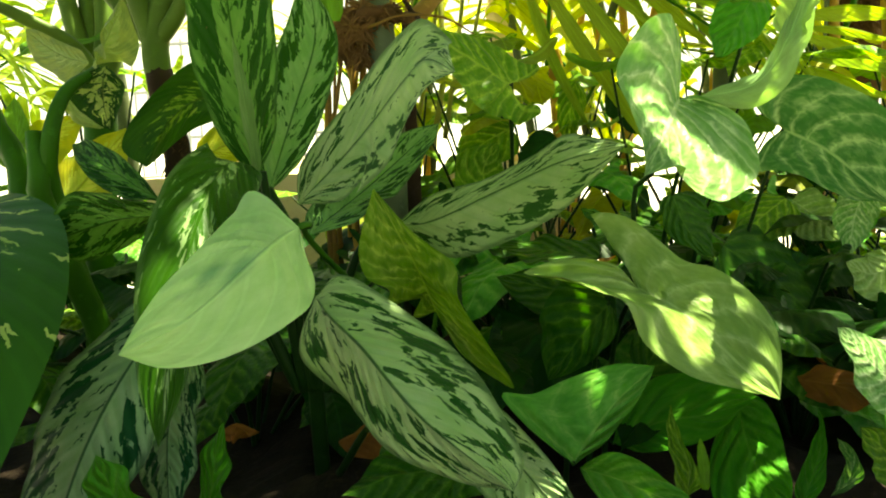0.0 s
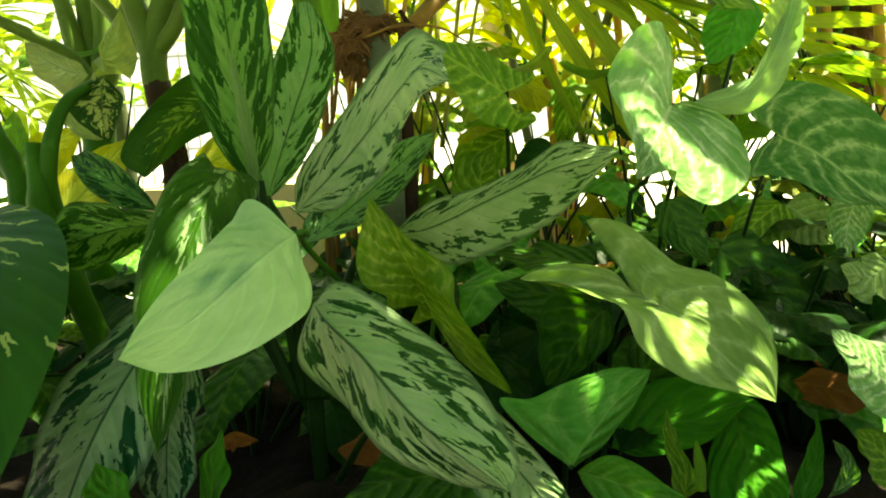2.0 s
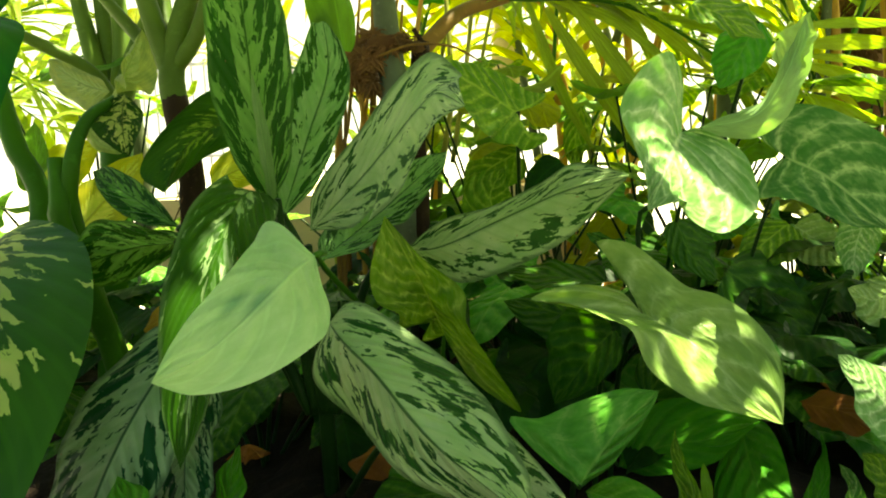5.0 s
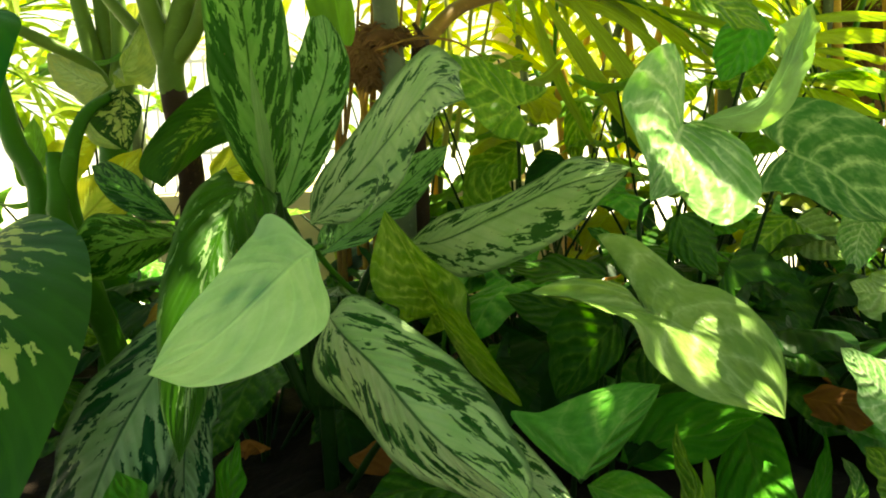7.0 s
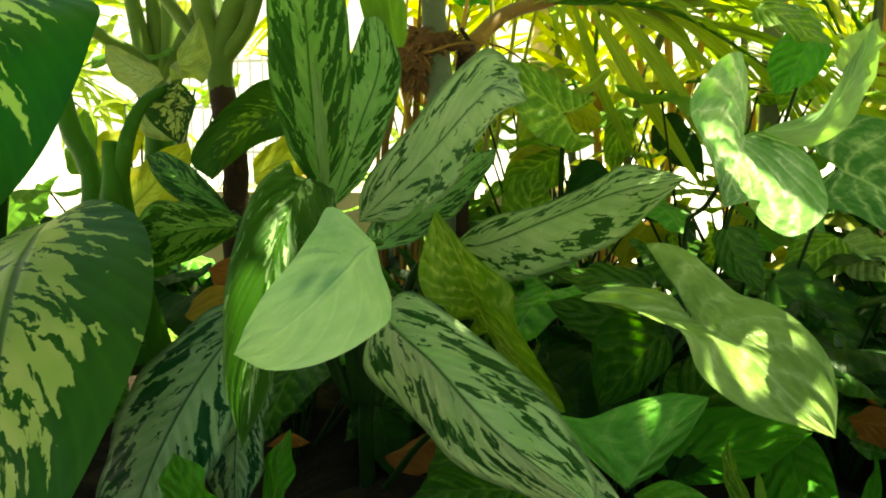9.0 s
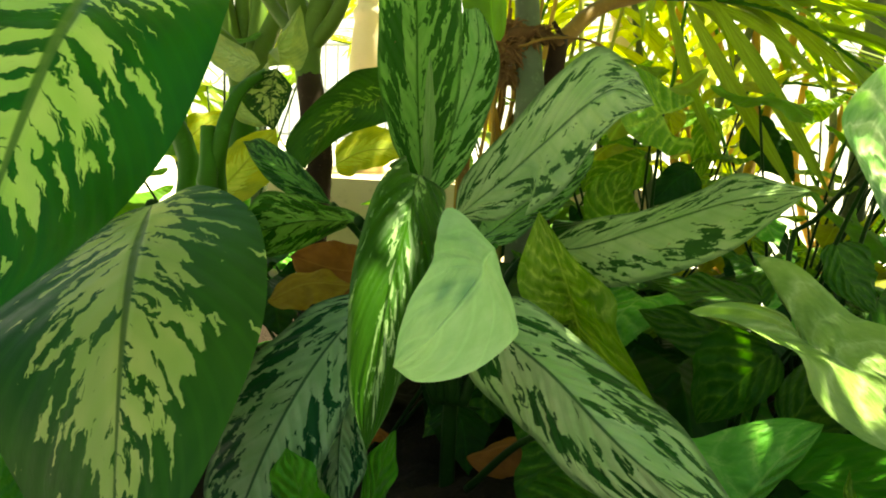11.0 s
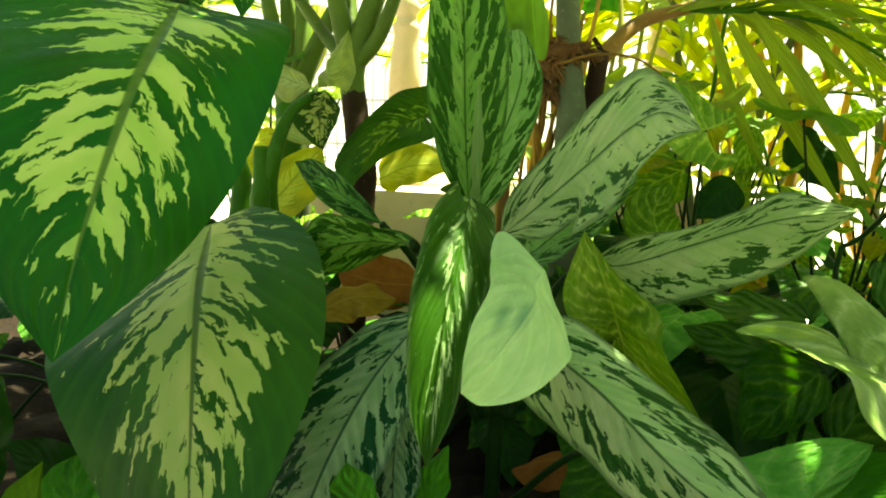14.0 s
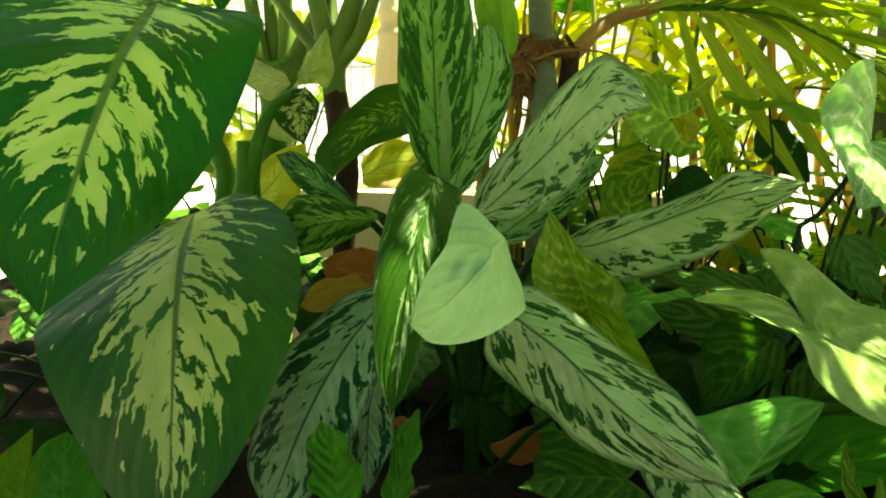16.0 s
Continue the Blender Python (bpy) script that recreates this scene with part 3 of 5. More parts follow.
    lift = wave * far**2 * (np.sin(f1 * ang + p1) + 0.6 * np.sin(9 * ang + p2)) + cup * np.linalg.norm(across, axis=1) * (x * x - np.abs(x))
    lift += pucker * length * np.sin(17 * y + 7 * x + p1) * np.sin(6 * x - 5 * y + p2)
    verts = verts + nrm * lift[:, None]
    if form == "heart":
        uv = np.stack([y, x], 1)
    else:
        pt = np.stack([x * scale_x, y], 1)
        best = np.full(len(x), 1e9)
        uv = np.zeros((len(x), 2))
        for vn in veins:
            ln = np.linalg.norm(vn)
            al = pt @ vn / ln
            pe = (pt[:, 0] * vn[1] - pt[:, 1] * vn[0]) / ln
            score = np.abs(pe) + np.maximum(0.0, -al) * 2
            near = score < best
            best[near] = score[near]
            uv[near] = np.stack([al, pe * 2.0], 1)[near]
    faces = []
    for j in range(n):
        faces.append((0, 1 + j, 1 + (j + 1) % n))
    for r in range(rings - 1):
        o = 1 + r * n
        for j in range(n):
            faces.append((o + j, o + n + j, o + n + (j + 1) % n, o + (j + 1) % n))
    return mesh_ob("leaf", verts, faces, mat, parent, uv, label)


def tube(parent, name, mat, pts, radii, sides=10, rows=24, label="", lumps=0.0, seed=0):
    """A round, tapering stalk along pts."""
    rng = random.Random(seed + 3)
    c, t, length = smooth_line(pts, rows)
    rad = np.interp(np.linspace(0, 1, rows), np.linspace(0, 1, len(radii)), radii)
    ref = np.array((0.3, 0.9, 0.2)) if abs(t[0][2]) > 0.8 else np.array((0, 0, 1.0))
    u = np.cross(t[0], ref)
    u /= np.linalg.norm(u)
    verts = []
    for i in range(rows):
        if i:
            u = turned(u, t[i - 1], t[i])
        w = np.cross(t[i], u)
        for j in range(sides):
            a = 2 * math.pi * j / sides
            r = rad[i] * (1 + lumps * rng.uniform(-1, 1))
            verts.append(c[i] + r * (math.cos(a) * u + math.sin(a) * w))
    faces = [(i * sides + j, i * sides + (j + 1) % sides, (i + 1) * sides + (j + 1) % sides, (i + 1) * sides + j) for i in range(rows - 1) for j in range(sides)]
    faces += [tuple(range(sides))[::-1], tuple((rows - 1) * sides + j for j in range(sides))]
    return mesh_ob(name, verts, faces, mat, parent, None, label)


# ---- setting ----
def sheet(name, x0, x1, y0, y1, z, n, bump, mat, label, seed=1):
    xs, ys = np.linspace(x0, x1, n), np.linspace(y0, y1, n)
    verts = [(x, y, z + bump * noise.noise(Vector((x * 9, y * 9, seed))) + 0.4 * bump * noise.noise(Vector((x * 31, y * 31, seed)))) for y in ys for x in xs]
    faces = [(j * n + i, j * n + i + 1, (j + 1) * n + i + 1, (j + 1) * n + i) for j in range(n - 1) for i in range(n - 1)]
    return tagged(mesh_ob(name, verts, faces, mat, None), label, "ground", kind="structure")


sheet("ground", -60, 60, -20, 120, -0.03, 30, 0.0, "paving", "pale sunlit paving beyond the planted bed")
sheet("soil", -1.5, 1.7, -0.8, 1.62, 0.09, 120, 0.035, "soil", "dark crumbly soil of the raised planted bed")

# added sheet that glows to whiten the background; not a real surface
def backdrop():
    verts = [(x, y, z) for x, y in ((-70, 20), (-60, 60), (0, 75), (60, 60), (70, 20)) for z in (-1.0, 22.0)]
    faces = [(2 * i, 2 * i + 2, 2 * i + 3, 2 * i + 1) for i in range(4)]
    tagged(mesh_ob("backdrop", verts, faces, "backdrop_glow", None), "added glowing sheet for the bright distance beyond the garden", "backdrop", kind="structure")


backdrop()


# pillars and low wall beyond the bed
def turned_post(name, at, profile, mat, label, category, sides=20):
    """A round post from (radius, height) pairs."""
    verts = [(at[0] + r * math.cos(2 * math.pi * j / sides), at[1] + r * math.sin(2 * math.pi * j / sides), at[2] + h) for r, h in profile for j in range(sides)]
    faces = [(i * sides + j, i * sides + (j + 1) % sides, (i + 1) * sides + (j + 1) % sides, (i + 1) * sides + j) for i in range(len(profile) - 1) for j in range(sides)]
    faces += [tuple(range(sides))[::-1], tuple((len(profile) - 1) * sides + j for j in range(sides))]
    return tagged(mesh_ob(name, verts, faces, mat, None), label, category, "pillars by the paving", "structure")


POST = ((0.05, 0), (0.05, 0.05), (0.038, 0.06), (0.030, 0.09), (0.036, 0.14), (0.042, 0.20), (0.042, 0.25), (0.036, 0.33), (0.030, 0.37), (0.034, 0.38), (0.034, 0.395), (0.026, 0.405), (0.026, 0.42), (0.033, 0.43), (0.033, 0.445), (0.026, 0.455), (0.030, 0.55), (0.042, 0.64), (0.042, 0.70))
turned_post("pillar_1", (-0.473, 1.719, 0.36), POST, "plaster", "cream plaster baluster with ringed neck on a low wall", "pillar")
turned_post("pillar_2", (0.145, 1.923, 0.35), POST, "plaster", "cream plaster baluster half hidden by palm leaves", "pillar")


def box(name, x0, x1, y0, y1, z0, z1, mat, parent=None, label=""):
    v = [(x, y, z) for z in (z0, z1) for y in (y0, y1) for x in (x0, x1)]
    f = [(0, 2, 3, 1), (4, 5, 7, 6), (0, 1, 5, 4), (2, 6, 7, 3), (0, 4, 6, 2), (1, 3, 7, 5)]
    return mesh_ob(name, v, f, mat, parent, None, label, soft=False)


tagged(box("wall_low", -0.66, -0.16, 1.46, 2.6, -0.03, 0.362, "plaster"), "low broad cream plaster wall carrying a baluster", "wall", kind="structure")
tagged(box("plinth_1", 0.0, 0.29, 1.78, 2.07, -0.03, 0.352, "plaster"), "cream plaster plinth under a baluster", "plinth", kind="structure")


def railing():
    """A light metal railing far behind: two rails and upright bars."""
    whole = plant("railing", (-1.9, 5.2, -0.03), "pale grey metal railing beyond the paving", "railing")
    for z in (0.45, 0.80, 1.15):
        box("rail", -2.6, -1.1, 5.19, 5.215, z, z + 0.022, "grey", whole)
    for i in range(16):
        x = -2.6 + i * 0.1
        box("bar", x, x + 0.014, 5.195, 5.21, -0.03, 1.2, "grey", whole)


railing()


# ---- fibres ----
def fibres(parent, at, count, reach, mat, seed, spread=(1.0, 0.6, 0.7), thick=0.0012):
    """A ragged tuft of dry fibres round a node: one mesh."""
    rng = random.Random(seed)
    at = np.array(at, float)
    verts, faces = [], []
    for _ in range(count):
        d = np.array([rng.uniform(-1, 1) * s for s in spread])
        p0 = at + np.array([rng.uniform(-1, 1) * s for s in spread]) * reach * 0.35
        c, t, _l = smooth_line((p0, p0 + d * reach * 0.5, p0 + d * reach + np.array((0, 0, -rng.uniform(0, 0.5) * reach))), 6)
        r = thick * rng.uniform(0.6, 2.2)
        u = np.cross(t[0], (0.2, 0.3, 0.9))
        u /= np.linalg.norm(u) + 1e-9
        o = len(verts)
        for i in range(6):
            w = np.cross(t[i], u)
            for k in range(3):
                verts.append(c[i] + r * (1 - 0.13 * i) * (math.cos(2.1 * k) * u + math.sin(2.1 * k) * w))
        faces += [(o + i * 3 + k, o + i * 3 + (k + 1) % 3, o + i * 3 + 3 + (k + 1) % 3, o + i * 3 + 3 + k) for i in range(5) for k in range(3)]
    return mesh_ob("fibre_tuft", verts, faces, mat, parent, None, "ragged brown fibre tuft")


# ---- palm fronds ----
def frond(parent, pts, count, length, width, mat="palm", start=0.15, droop=0.5, open_angle=50, seed=1, up=(0, 0, 1), stalk="petiole", thick=0.006):
    """A feather frond: a stalk along pts with pairs of narrow leaflets, each bent down by its weight."""
    rng = random.Random(seed)
    rachis = tube(parent, "frond_stalk", stalk, pts, (thick, thick * 0.7, thick * 0.3), sides=7, rows=18)
    c, t, total = smooth_line(pts, 60)
    for i in range(count):
        f = start + (1 - start) * (i // 2 + 0.5 * rng.random()) / (count / 2)
        k = min(59, int(f * 59))
        side = np.cross(t[k], np.array(up, float))
        side /= np.linalg.norm(side) + 1e-9
        top = np.cross(side, t[k])
        s = 1 if i % 2 else -1
        ang = radians(open_angle * (1 - 0.45 * f) + rng.uniform(-9, 9))
        d = math.cos(ang) * t[k] + math.sin(ang) * s * side + top * rng.uniform(0.05, 0.35)
        d /= np.linalg.norm(d)
        ln = length * (0.55 + 0.9 * f * (1 - f) * 2) * rng.uniform(0.8, 1.15)
        b = c[k]
        m1 = b + d * ln * 0.4 + np.array((0, 0, -droop * ln * 0.08))
        m2 = b + d * ln * 0.72 + np.array((0, 0, -droop * ln * 0.28))
        tip = b + d * ln * 0.95 + np.array((rng.uniform(-0.04, 0.04) * ln, 0, -droop * ln * 0.62))
        w = np.cross(d, top)
        w /= np.linalg.norm(w) + 1e-9
        w = w * math.cos(0.5) + top * math.sin(0.5) * rng.uniform(-1, 1)
        mid = b + d * ln * 0.36 + np.array((0, 0, -droop * ln * 0.06))
        leaf(rachis, mat, "strap", (b, m1, m2, tip), mid - w * width, mid + w * width, wave=0.0008, seed=seed * 100 + i, rows=12, half=2, name="leaflet")
    return rachis


# ---- plants ----
aglaonema = plant("aglaonema_plant", (-0.06, 0.7, 0), "silver-patterned aglaonema plant with broad drooping leaves growing in soil", "plant")
leaf(aglaonema, "aglao_dark", "lance", ((-0.093, 0.677, 0.408), (-0.099, 0.674, 0.489), (-0.102, 0.67, 0.564), (-0.111, 0.666, 0.674)), (-0.131, 0.653, 0.571), (-0.062, 0.653, 0.568), widest=0.58, seed=1)
leaf(aglaonema, "aglao_green", "lance", ((-0.097, 0.725, 0.391), (-0.082, 0.778, 0.467), (-0.07, 0.831, 0.54), (-0.082, 0.862, 0.613)), (-0.108, 0.805, 0.521), (-0.04, 0.856, 0.554), widest=0.6, seed=2)
leaf(aglaonema, "pale_dull", "blade", ((-0.085, 0.662, 0.409), (-0.079, 0.634, 0.45), (-0.073, 0.598, 0.512)), (-0.082, 0.625, 0.464), (-0.074, 0.632, 0.468), widest=0.4, wave=0.001, label='pale narrow furled young leaf', seed=3)
blade(aglaonema, "aglao_pale", ((-0.068, 0.713, 0.376), (-0.023, 0.709, 0.417), (0.013, 0.692, 0.452), (0.042, 0.663, 0.480), (0.064, 0.624, 0.492), (0.088, 0.579, 0.478)), ((-0.062, 0.716, 0.416), (-0.019, 0.732, 0.470), (0.023, 0.735, 0.516), (0.053, 0.717, 0.536), (0.079, 0.680, 0.514), (0.081, 0.631, 0.502)), ((-0.024, 0.696, 0.380), (0.004, 0.676, 0.400), (0.002, 0.642, 0.391), (0.029, 0.624, 0.415), (0.051, 0.608, 0.447), (0.068, 0.589, 0.469)), fold=0.06, seed=4)
leaf(aglaonema, "aglao_green", "lance", ((-0.05, 0.682, 0.353), (-0.003, 0.752, 0.391), (0.059, 0.806, 0.446)), (-0.028, 0.773, 0.408), (0.022, 0.733, 0.384), seed=5)
blade(aglaonema, "aglao_pale", ((0.014, 0.773, 0.346), (0.052, 0.750, 0.352), (0.115, 0.730, 0.381), (0.172, 0.700, 0.408), (0.220, 0.661, 0.422)), ((0.053, 0.763, 0.377), (0.104, 0.756, 0.391), (0.149, 0.746, 0.410), (0.178, 0.727, 0.431), (0.203, 0.696, 0.428)), ((0.056, 0.752, 0.320), (0.085, 0.732, 0.319), (0.125, 0.715, 0.336), (0.161, 0.697, 0.358), (0.190, 0.676, 0.385)), fold=0.05, seed=6)
blade(aglaonema, "aglao_deep", ((-0.079, 0.633, 0.417), (-0.070, 0.561, 0.422), (-0.061, 0.495, 0.402), (-0.059, 0.444, 0.355), (-0.057, 0.406, 0.290)), ((-0.097, 0.581, 0.427), (-0.074, 0.540, 0.437), (-0.081, 0.494, 0.418), (-0.081, 0.451, 0.372), (-0.073, 0.422, 0.322)), ((-0.054, 0.583, 0.411), (-0.044, 0.529, 0.394), (-0.039, 0.479, 0.379), (-0.040, 0.440, 0.361), (-0.046, 0.416, 0.318)), fold=-0.12, seed=7)
leaf(aglaonema, "aglao_cool", "oblong", ((-0.092, 0.532, 0.342), (-0.119, 0.498, 0.302), (-0.138, 0.466, 0.256), (-0.156, 0.445, 0.196)), (-0.172, 0.503, 0.288), (-0.090, 0.492, 0.284), seed=8)
leaf(aglaonema, "aglao_cool", "lance", ((-0.097, 0.537, 0.295), (-0.105, 0.508, 0.256), (-0.097, 0.479, 0.2)), (-0.133, 0.51, 0.239), (-0.085, 0.501, 0.247), seed=9)
blade(aglaonema, "aglao", ((-0.017, 0.566, 0.325), (0.002, 0.526, 0.322), (0.033, 0.474, 0.317), (0.072, 0.414, 0.302), (0.116, 0.364, 0.291)), ((-0.029, 0.551, 0.289), (0.010, 0.524, 0.265), (0.027, 0.484, 0.270), (0.052, 0.442, 0.269), (0.091, 0.402, 0.274)), ((0.009, 0.558, 0.342), (0.073, 0.535, 0.304), (0.091, 0.496, 0.302), (0.105, 0.454, 0.301), (0.122, 0.411, 0.282)), fold=0.05, seed=10)
blade(aglaonema, "aglao_pale", ((0.092, 0.534, 0.266), (0.112, 0.506, 0.245), (0.135, 0.478, 0.226), (0.162, 0.451, 0.210)), ((0.083, 0.515, 0.247), (0.094, 0.495, 0.222), (0.110, 0.479, 0.213), (0.128, 0.463, 0.209)), ((0.113, 0.519, 0.259), (0.128, 0.503, 0.250), (0.143, 0.486, 0.238), (0.154, 0.469, 0.225)), fold=0.05, seed=92)
tube(aglaonema, "petiole", "petiole_dark", ((0.092, 0.534, 0.266), (0.02, 0.60, 0.22), (-0.04, 0.69, 0.12)), (0.0025, 0.003, 0.004), sides=8)
blade(aglaonema, "aglao_dark", ((-0.167, 0.652, 0.389), (-0.217, 0.681, 0.411), (-0.263, 0.714, 0.428), (-0.302, 0.752, 0.439)), ((-0.190, 0.674, 0.406), (-0.217, 0.694, 0.424), (-0.243, 0.715, 0.434), (-0.275, 0.733, 0.442)), ((-0.205, 0.660, 0.393), (-0.239, 0.675, 0.407), (-0.264, 0.697, 0.422), (-0.284, 0.724, 0.433)), fold=0.1, seed=11)
blade(aglaonema, "aglao_dark", ((-0.096, 0.507, 0.395), (-0.117, 0.546, 0.389), (-0.160, 0.566, 0.384), (-0.213, 0.566, 0.369)), ((-0.103, 0.528, 0.397), (-0.132, 0.541, 0.402), (-0.161, 0.554, 0.405), (-0.192, 0.562, 0.402)), ((-0.116, 0.541, 0.387), (-0.128, 0.573, 0.380), (-0.156, 0.588, 0.366), (-0.195, 0.579, 0.352)), fold=0.05, seed=12)
leaf(aglaonema, "syn_plain", "lance", ((-0.089, 0.507, 0.167), (-0.078, 0.507, 0.222), (-0.066, 0.504, 0.258)), (-0.091, 0.514, 0.217), (-0.065, 0.5, 0.226), seed=13)
leaf(aglaonema, "syn_plain", "lance", ((-0.105, 0.446, 0.198), (-0.11, 0.449, 0.232), (-0.12, 0.451, 0.263)), (-0.131, 0.454, 0.227), (-0.088, 0.443, 0.229), seed=14)
tube(aglaonema, "petiole", "petiole_dark", ((-0.093, 0.677, 0.408), (-0.076, 0.685, 0.343), (-0.062, 0.7, 0.2)), (0.0035, 0.0045, 0.006))
tube(aglaonema, "petiole", "petiole_dark", ((-0.097, 0.725, 0.391), (-0.069, 0.704, 0.336), (-0.055, 0.7, 0.2)), (0.0035, 0.0045, 0.006))
tube(aglaonema, "petiole", "petiole_dark", ((-0.058, 0.668, 0.368), (-0.059, 0.681, 0.327), (-0.06, 0.7, 0.2)), (0.0035, 0.0045, 0.006))
tube(aglaonema, "petiole", "petiole_dark", ((0.02, 0.723, 0.356), (-0.016, 0.703, 0.323), (-0.05, 0.7, 0.2)), (0.0035, 0.0045, 0.006))
tube(aglaonema, "petiole", "petiole_dark", ((-0.083, 0.668, 0.41), (-0.081, 0.681, 0.344), (-0.07, 0.7, 0.2)), (0.0035, 0.0045, 0.006))
tube(aglaonema, "petiole", "petiole_dark", ((-0.167, 0.652, 0.389), (-0.14, 0.70, 0.335), (-0.075, 0.7, 0.2)), (0.0035, 0.0045, 0.006))
tube(aglaonema, "petiole", "petiole_dark", ((-0.096, 0.507, 0.395), (-0.12, 0.675, 0.336), (-0.075, 0.7, 0.2)), (0.0035, 0.0045, 0.006))
tube(aglaonema, "stem", "petiole_dark", ((-0.06, 0.72, -0.03), (-0.065, 0.72, 0.12), (-0.06, 0.7, 0.28)), (0.008, 0.008, 0.007))
vine_front = plant("syngonium_vine", (0.03, 0.66, 0), "syngonium vine with one pale green drooping leaf", "plant", "syngonium vines")
blade(vine_front, "pale", ((-0.008, 0.508, 0.384), (-0.010, 0.470, 0.381), (-0.006, 0.425, 0.380), (-0.018, 0.374, 0.365), (-0.025, 0.330, 0.364)), ((-0.038, 0.517, 0.406), (-0.040, 0.491, 0.397), (-0.035, 0.455, 0.393), (-0.030, 0.414, 0.387), (-0.030, 0.373, 0.377)), ((0.008, 0.477, 0.357), (0.013, 0.442, 0.350), (0.007, 0.407, 0.348), (-0.005, 0.376, 0.347), (-0.021, 0.352, 0.351)), lag=1.2, label="pale green drooping leaf with dull smudges", seed=15)
tube(vine_front, "petiole", "petiole", ((-0.008, 0.508, 0.384), (-0.014, 0.556, 0.378), (-0.042, 0.661, 0.348), (0.02, 0.76, 0.22), (0.03, 0.85, 0.05)), (0.002, 0.0025, 0.003, 0.003, 0.003))
blade(vine_front, "syn_olive", ((0.056, 0.719, 0.270), (0.044, 0.698, 0.313), (0.034, 0.678, 0.343), (0.024, 0.667, 0.368), (0.012, 0.664, 0.393)), ((0.035, 0.704, 0.268), (0.045, 0.696, 0.293), (0.018, 0.678, 0.287), (0.021, 0.665, 0.305), (0.003, 0.656, 0.317), (-0.003, 0.659, 0.338), (0.003, 0.663, 0.366)), ((0.080, 0.690, 0.239), (0.122, 0.665, 0.216), (0.124, 0.644, 0.231), (0.101, 0.634, 0.268), (0.082, 0.640, 0.302), (0.079, 0.657, 0.328), (0.045, 0.665, 0.354)), lag=1.9, seed=16)
tube(vine_front, "petiole", "petiole", ((0.056, 0.719, 0.270), (0.050, 0.740, 0.209), (0.05, 0.75, 0)), (0.002, 0.0025, 0.003))
vine = plant("syngonium_vine", (0.25, 0.8, 0), "syngonium vine with variegated arrow-shaped leaves growing in soil", "plant", "syngonium vines")
blade(vine, "syn", ((0.237, 0.695, 0.295), (0.266, 0.676, 0.282), (0.288, 0.659, 0.264), (0.311, 0.643, 0.240), (0.338, 0.630, 0.216)), ((0.213, 0.674, 0.323), (0.169, 0.655, 0.331), (0.135, 0.639, 0.323), (0.163, 0.631, 0.320), (0.192, 0.625, 0.308), (0.214, 0.622, 0.299), (0.228, 0.616, 0.269), (0.262, 0.616, 0.243), (0.300, 0.622, 0.230)), ((0.222, 0.709, 0.336), (0.200, 0.714, 0.358), (0.230, 0.714, 0.355), (0.257, 0.709, 0.337), (0.280, 0.700, 0.318), (0.305, 0.691, 0.312), (0.330, 0.679, 0.295), (0.344, 0.664, 0.271), (0.345, 0.648, 0.242)), lag=2.0, seed=17)
blade(vine, "syn_white", ((0.254, 0.633, 0.455), (0.238, 0.585, 0.449), (0.221, 0.539, 0.437), (0.204, 0.495, 0.424), (0.187, 0.450, 0.413)), ((0.248, 0.617, 0.491), (0.239, 0.592, 0.505), (0.228, 0.566, 0.508), (0.207, 0.544, 0.499), (0.187, 0.530, 0.471), (0.192, 0.515, 0.446), (0.195, 0.487, 0.428)), ((0.262, 0.609, 0.457), (0.281, 0.583, 0.441), (0.282, 0.556, 0.422), (0.271, 0.530, 0.403), (0.247, 0.510, 0.392), (0.220, 0.493, 0.406), (0.212, 0.472, 0.415)), lag=1.5, seed=18)
blade(vine, "syn_cool", ((0.449, 0.913, 0.426), (0.491, 0.898, 0.401), (0.527, 0.881, 0.366), (0.562, 0.863, 0.329)), ((0.417, 0.911, 0.454), (0.437, 0.913, 0.483), (0.480, 0.910, 0.484), (0.521, 0.905, 0.468), (0.553, 0.897, 0.444), (0.579, 0.887, 0.403), (0.572, 0.875, 0.368)), ((0.424, 0.904, 0.407), (0.413, 0.895, 0.381), (0.437, 0.891, 0.380), (0.464, 0.886, 0.372), (0.488, 0.879, 0.356), (0.515, 0.873, 0.345), (0.542, 0.869, 0.343)), lag=1.7, seed=19)
arrow_leaf(vine, "syn_lime", ((0.137, 0.921, 0.49), (0.087, 0.891, 0.521), (0.044, 0.872, 0.549)), (0.104, 0.927, 0.547), (0.093, 0.873, 0.469), (0.178, 0.948, 0.512), (0.172, 0.903, 0.455), at=0.3, seed=20)
blade(vine, "syn_mid", ((0.165, 0.563, 0.197), (0.182, 0.577, 0.214), (0.199, 0.592, 0.229), (0.217, 0.605, 0.240), (0.236, 0.619, 0.250)), ((0.145, 0.566, 0.212), (0.128, 0.571, 0.228), (0.115, 0.578, 0.245), (0.138, 0.584, 0.242), (0.161, 0.593, 0.249), (0.185, 0.603, 0.253), (0.209, 0.612, 0.255)), ((0.168, 0.575, 0.189), (0.177, 0.586, 0.190), (0.189, 0.595, 0.193), (0.200, 0.601, 0.203), (0.211, 0.604, 0.214), (0.221, 0.607, 0.226), (0.229, 0.612, 0.238)), lag=1.6, seed=21)
blade(vine, "syn_mid", ((0.169, 0.557, 0.197), (0.192, 0.538, 0.199), (0.213, 0.517, 0.199), (0.235, 0.497, 0.202)), ((0.176, 0.548, 0.208), (0.185, 0.538, 0.218), (0.199, 0.529, 0.220), (0.212, 0.519, 0.216), (0.224, 0.508, 0.209)), ((0.177, 0.546, 0.183), (0.189, 0.535, 0.175), (0.202, 0.524, 0.170), (0.215, 0.515, 0.178), (0.225, 0.505, 0.188)), lag=1.2, seed=91)
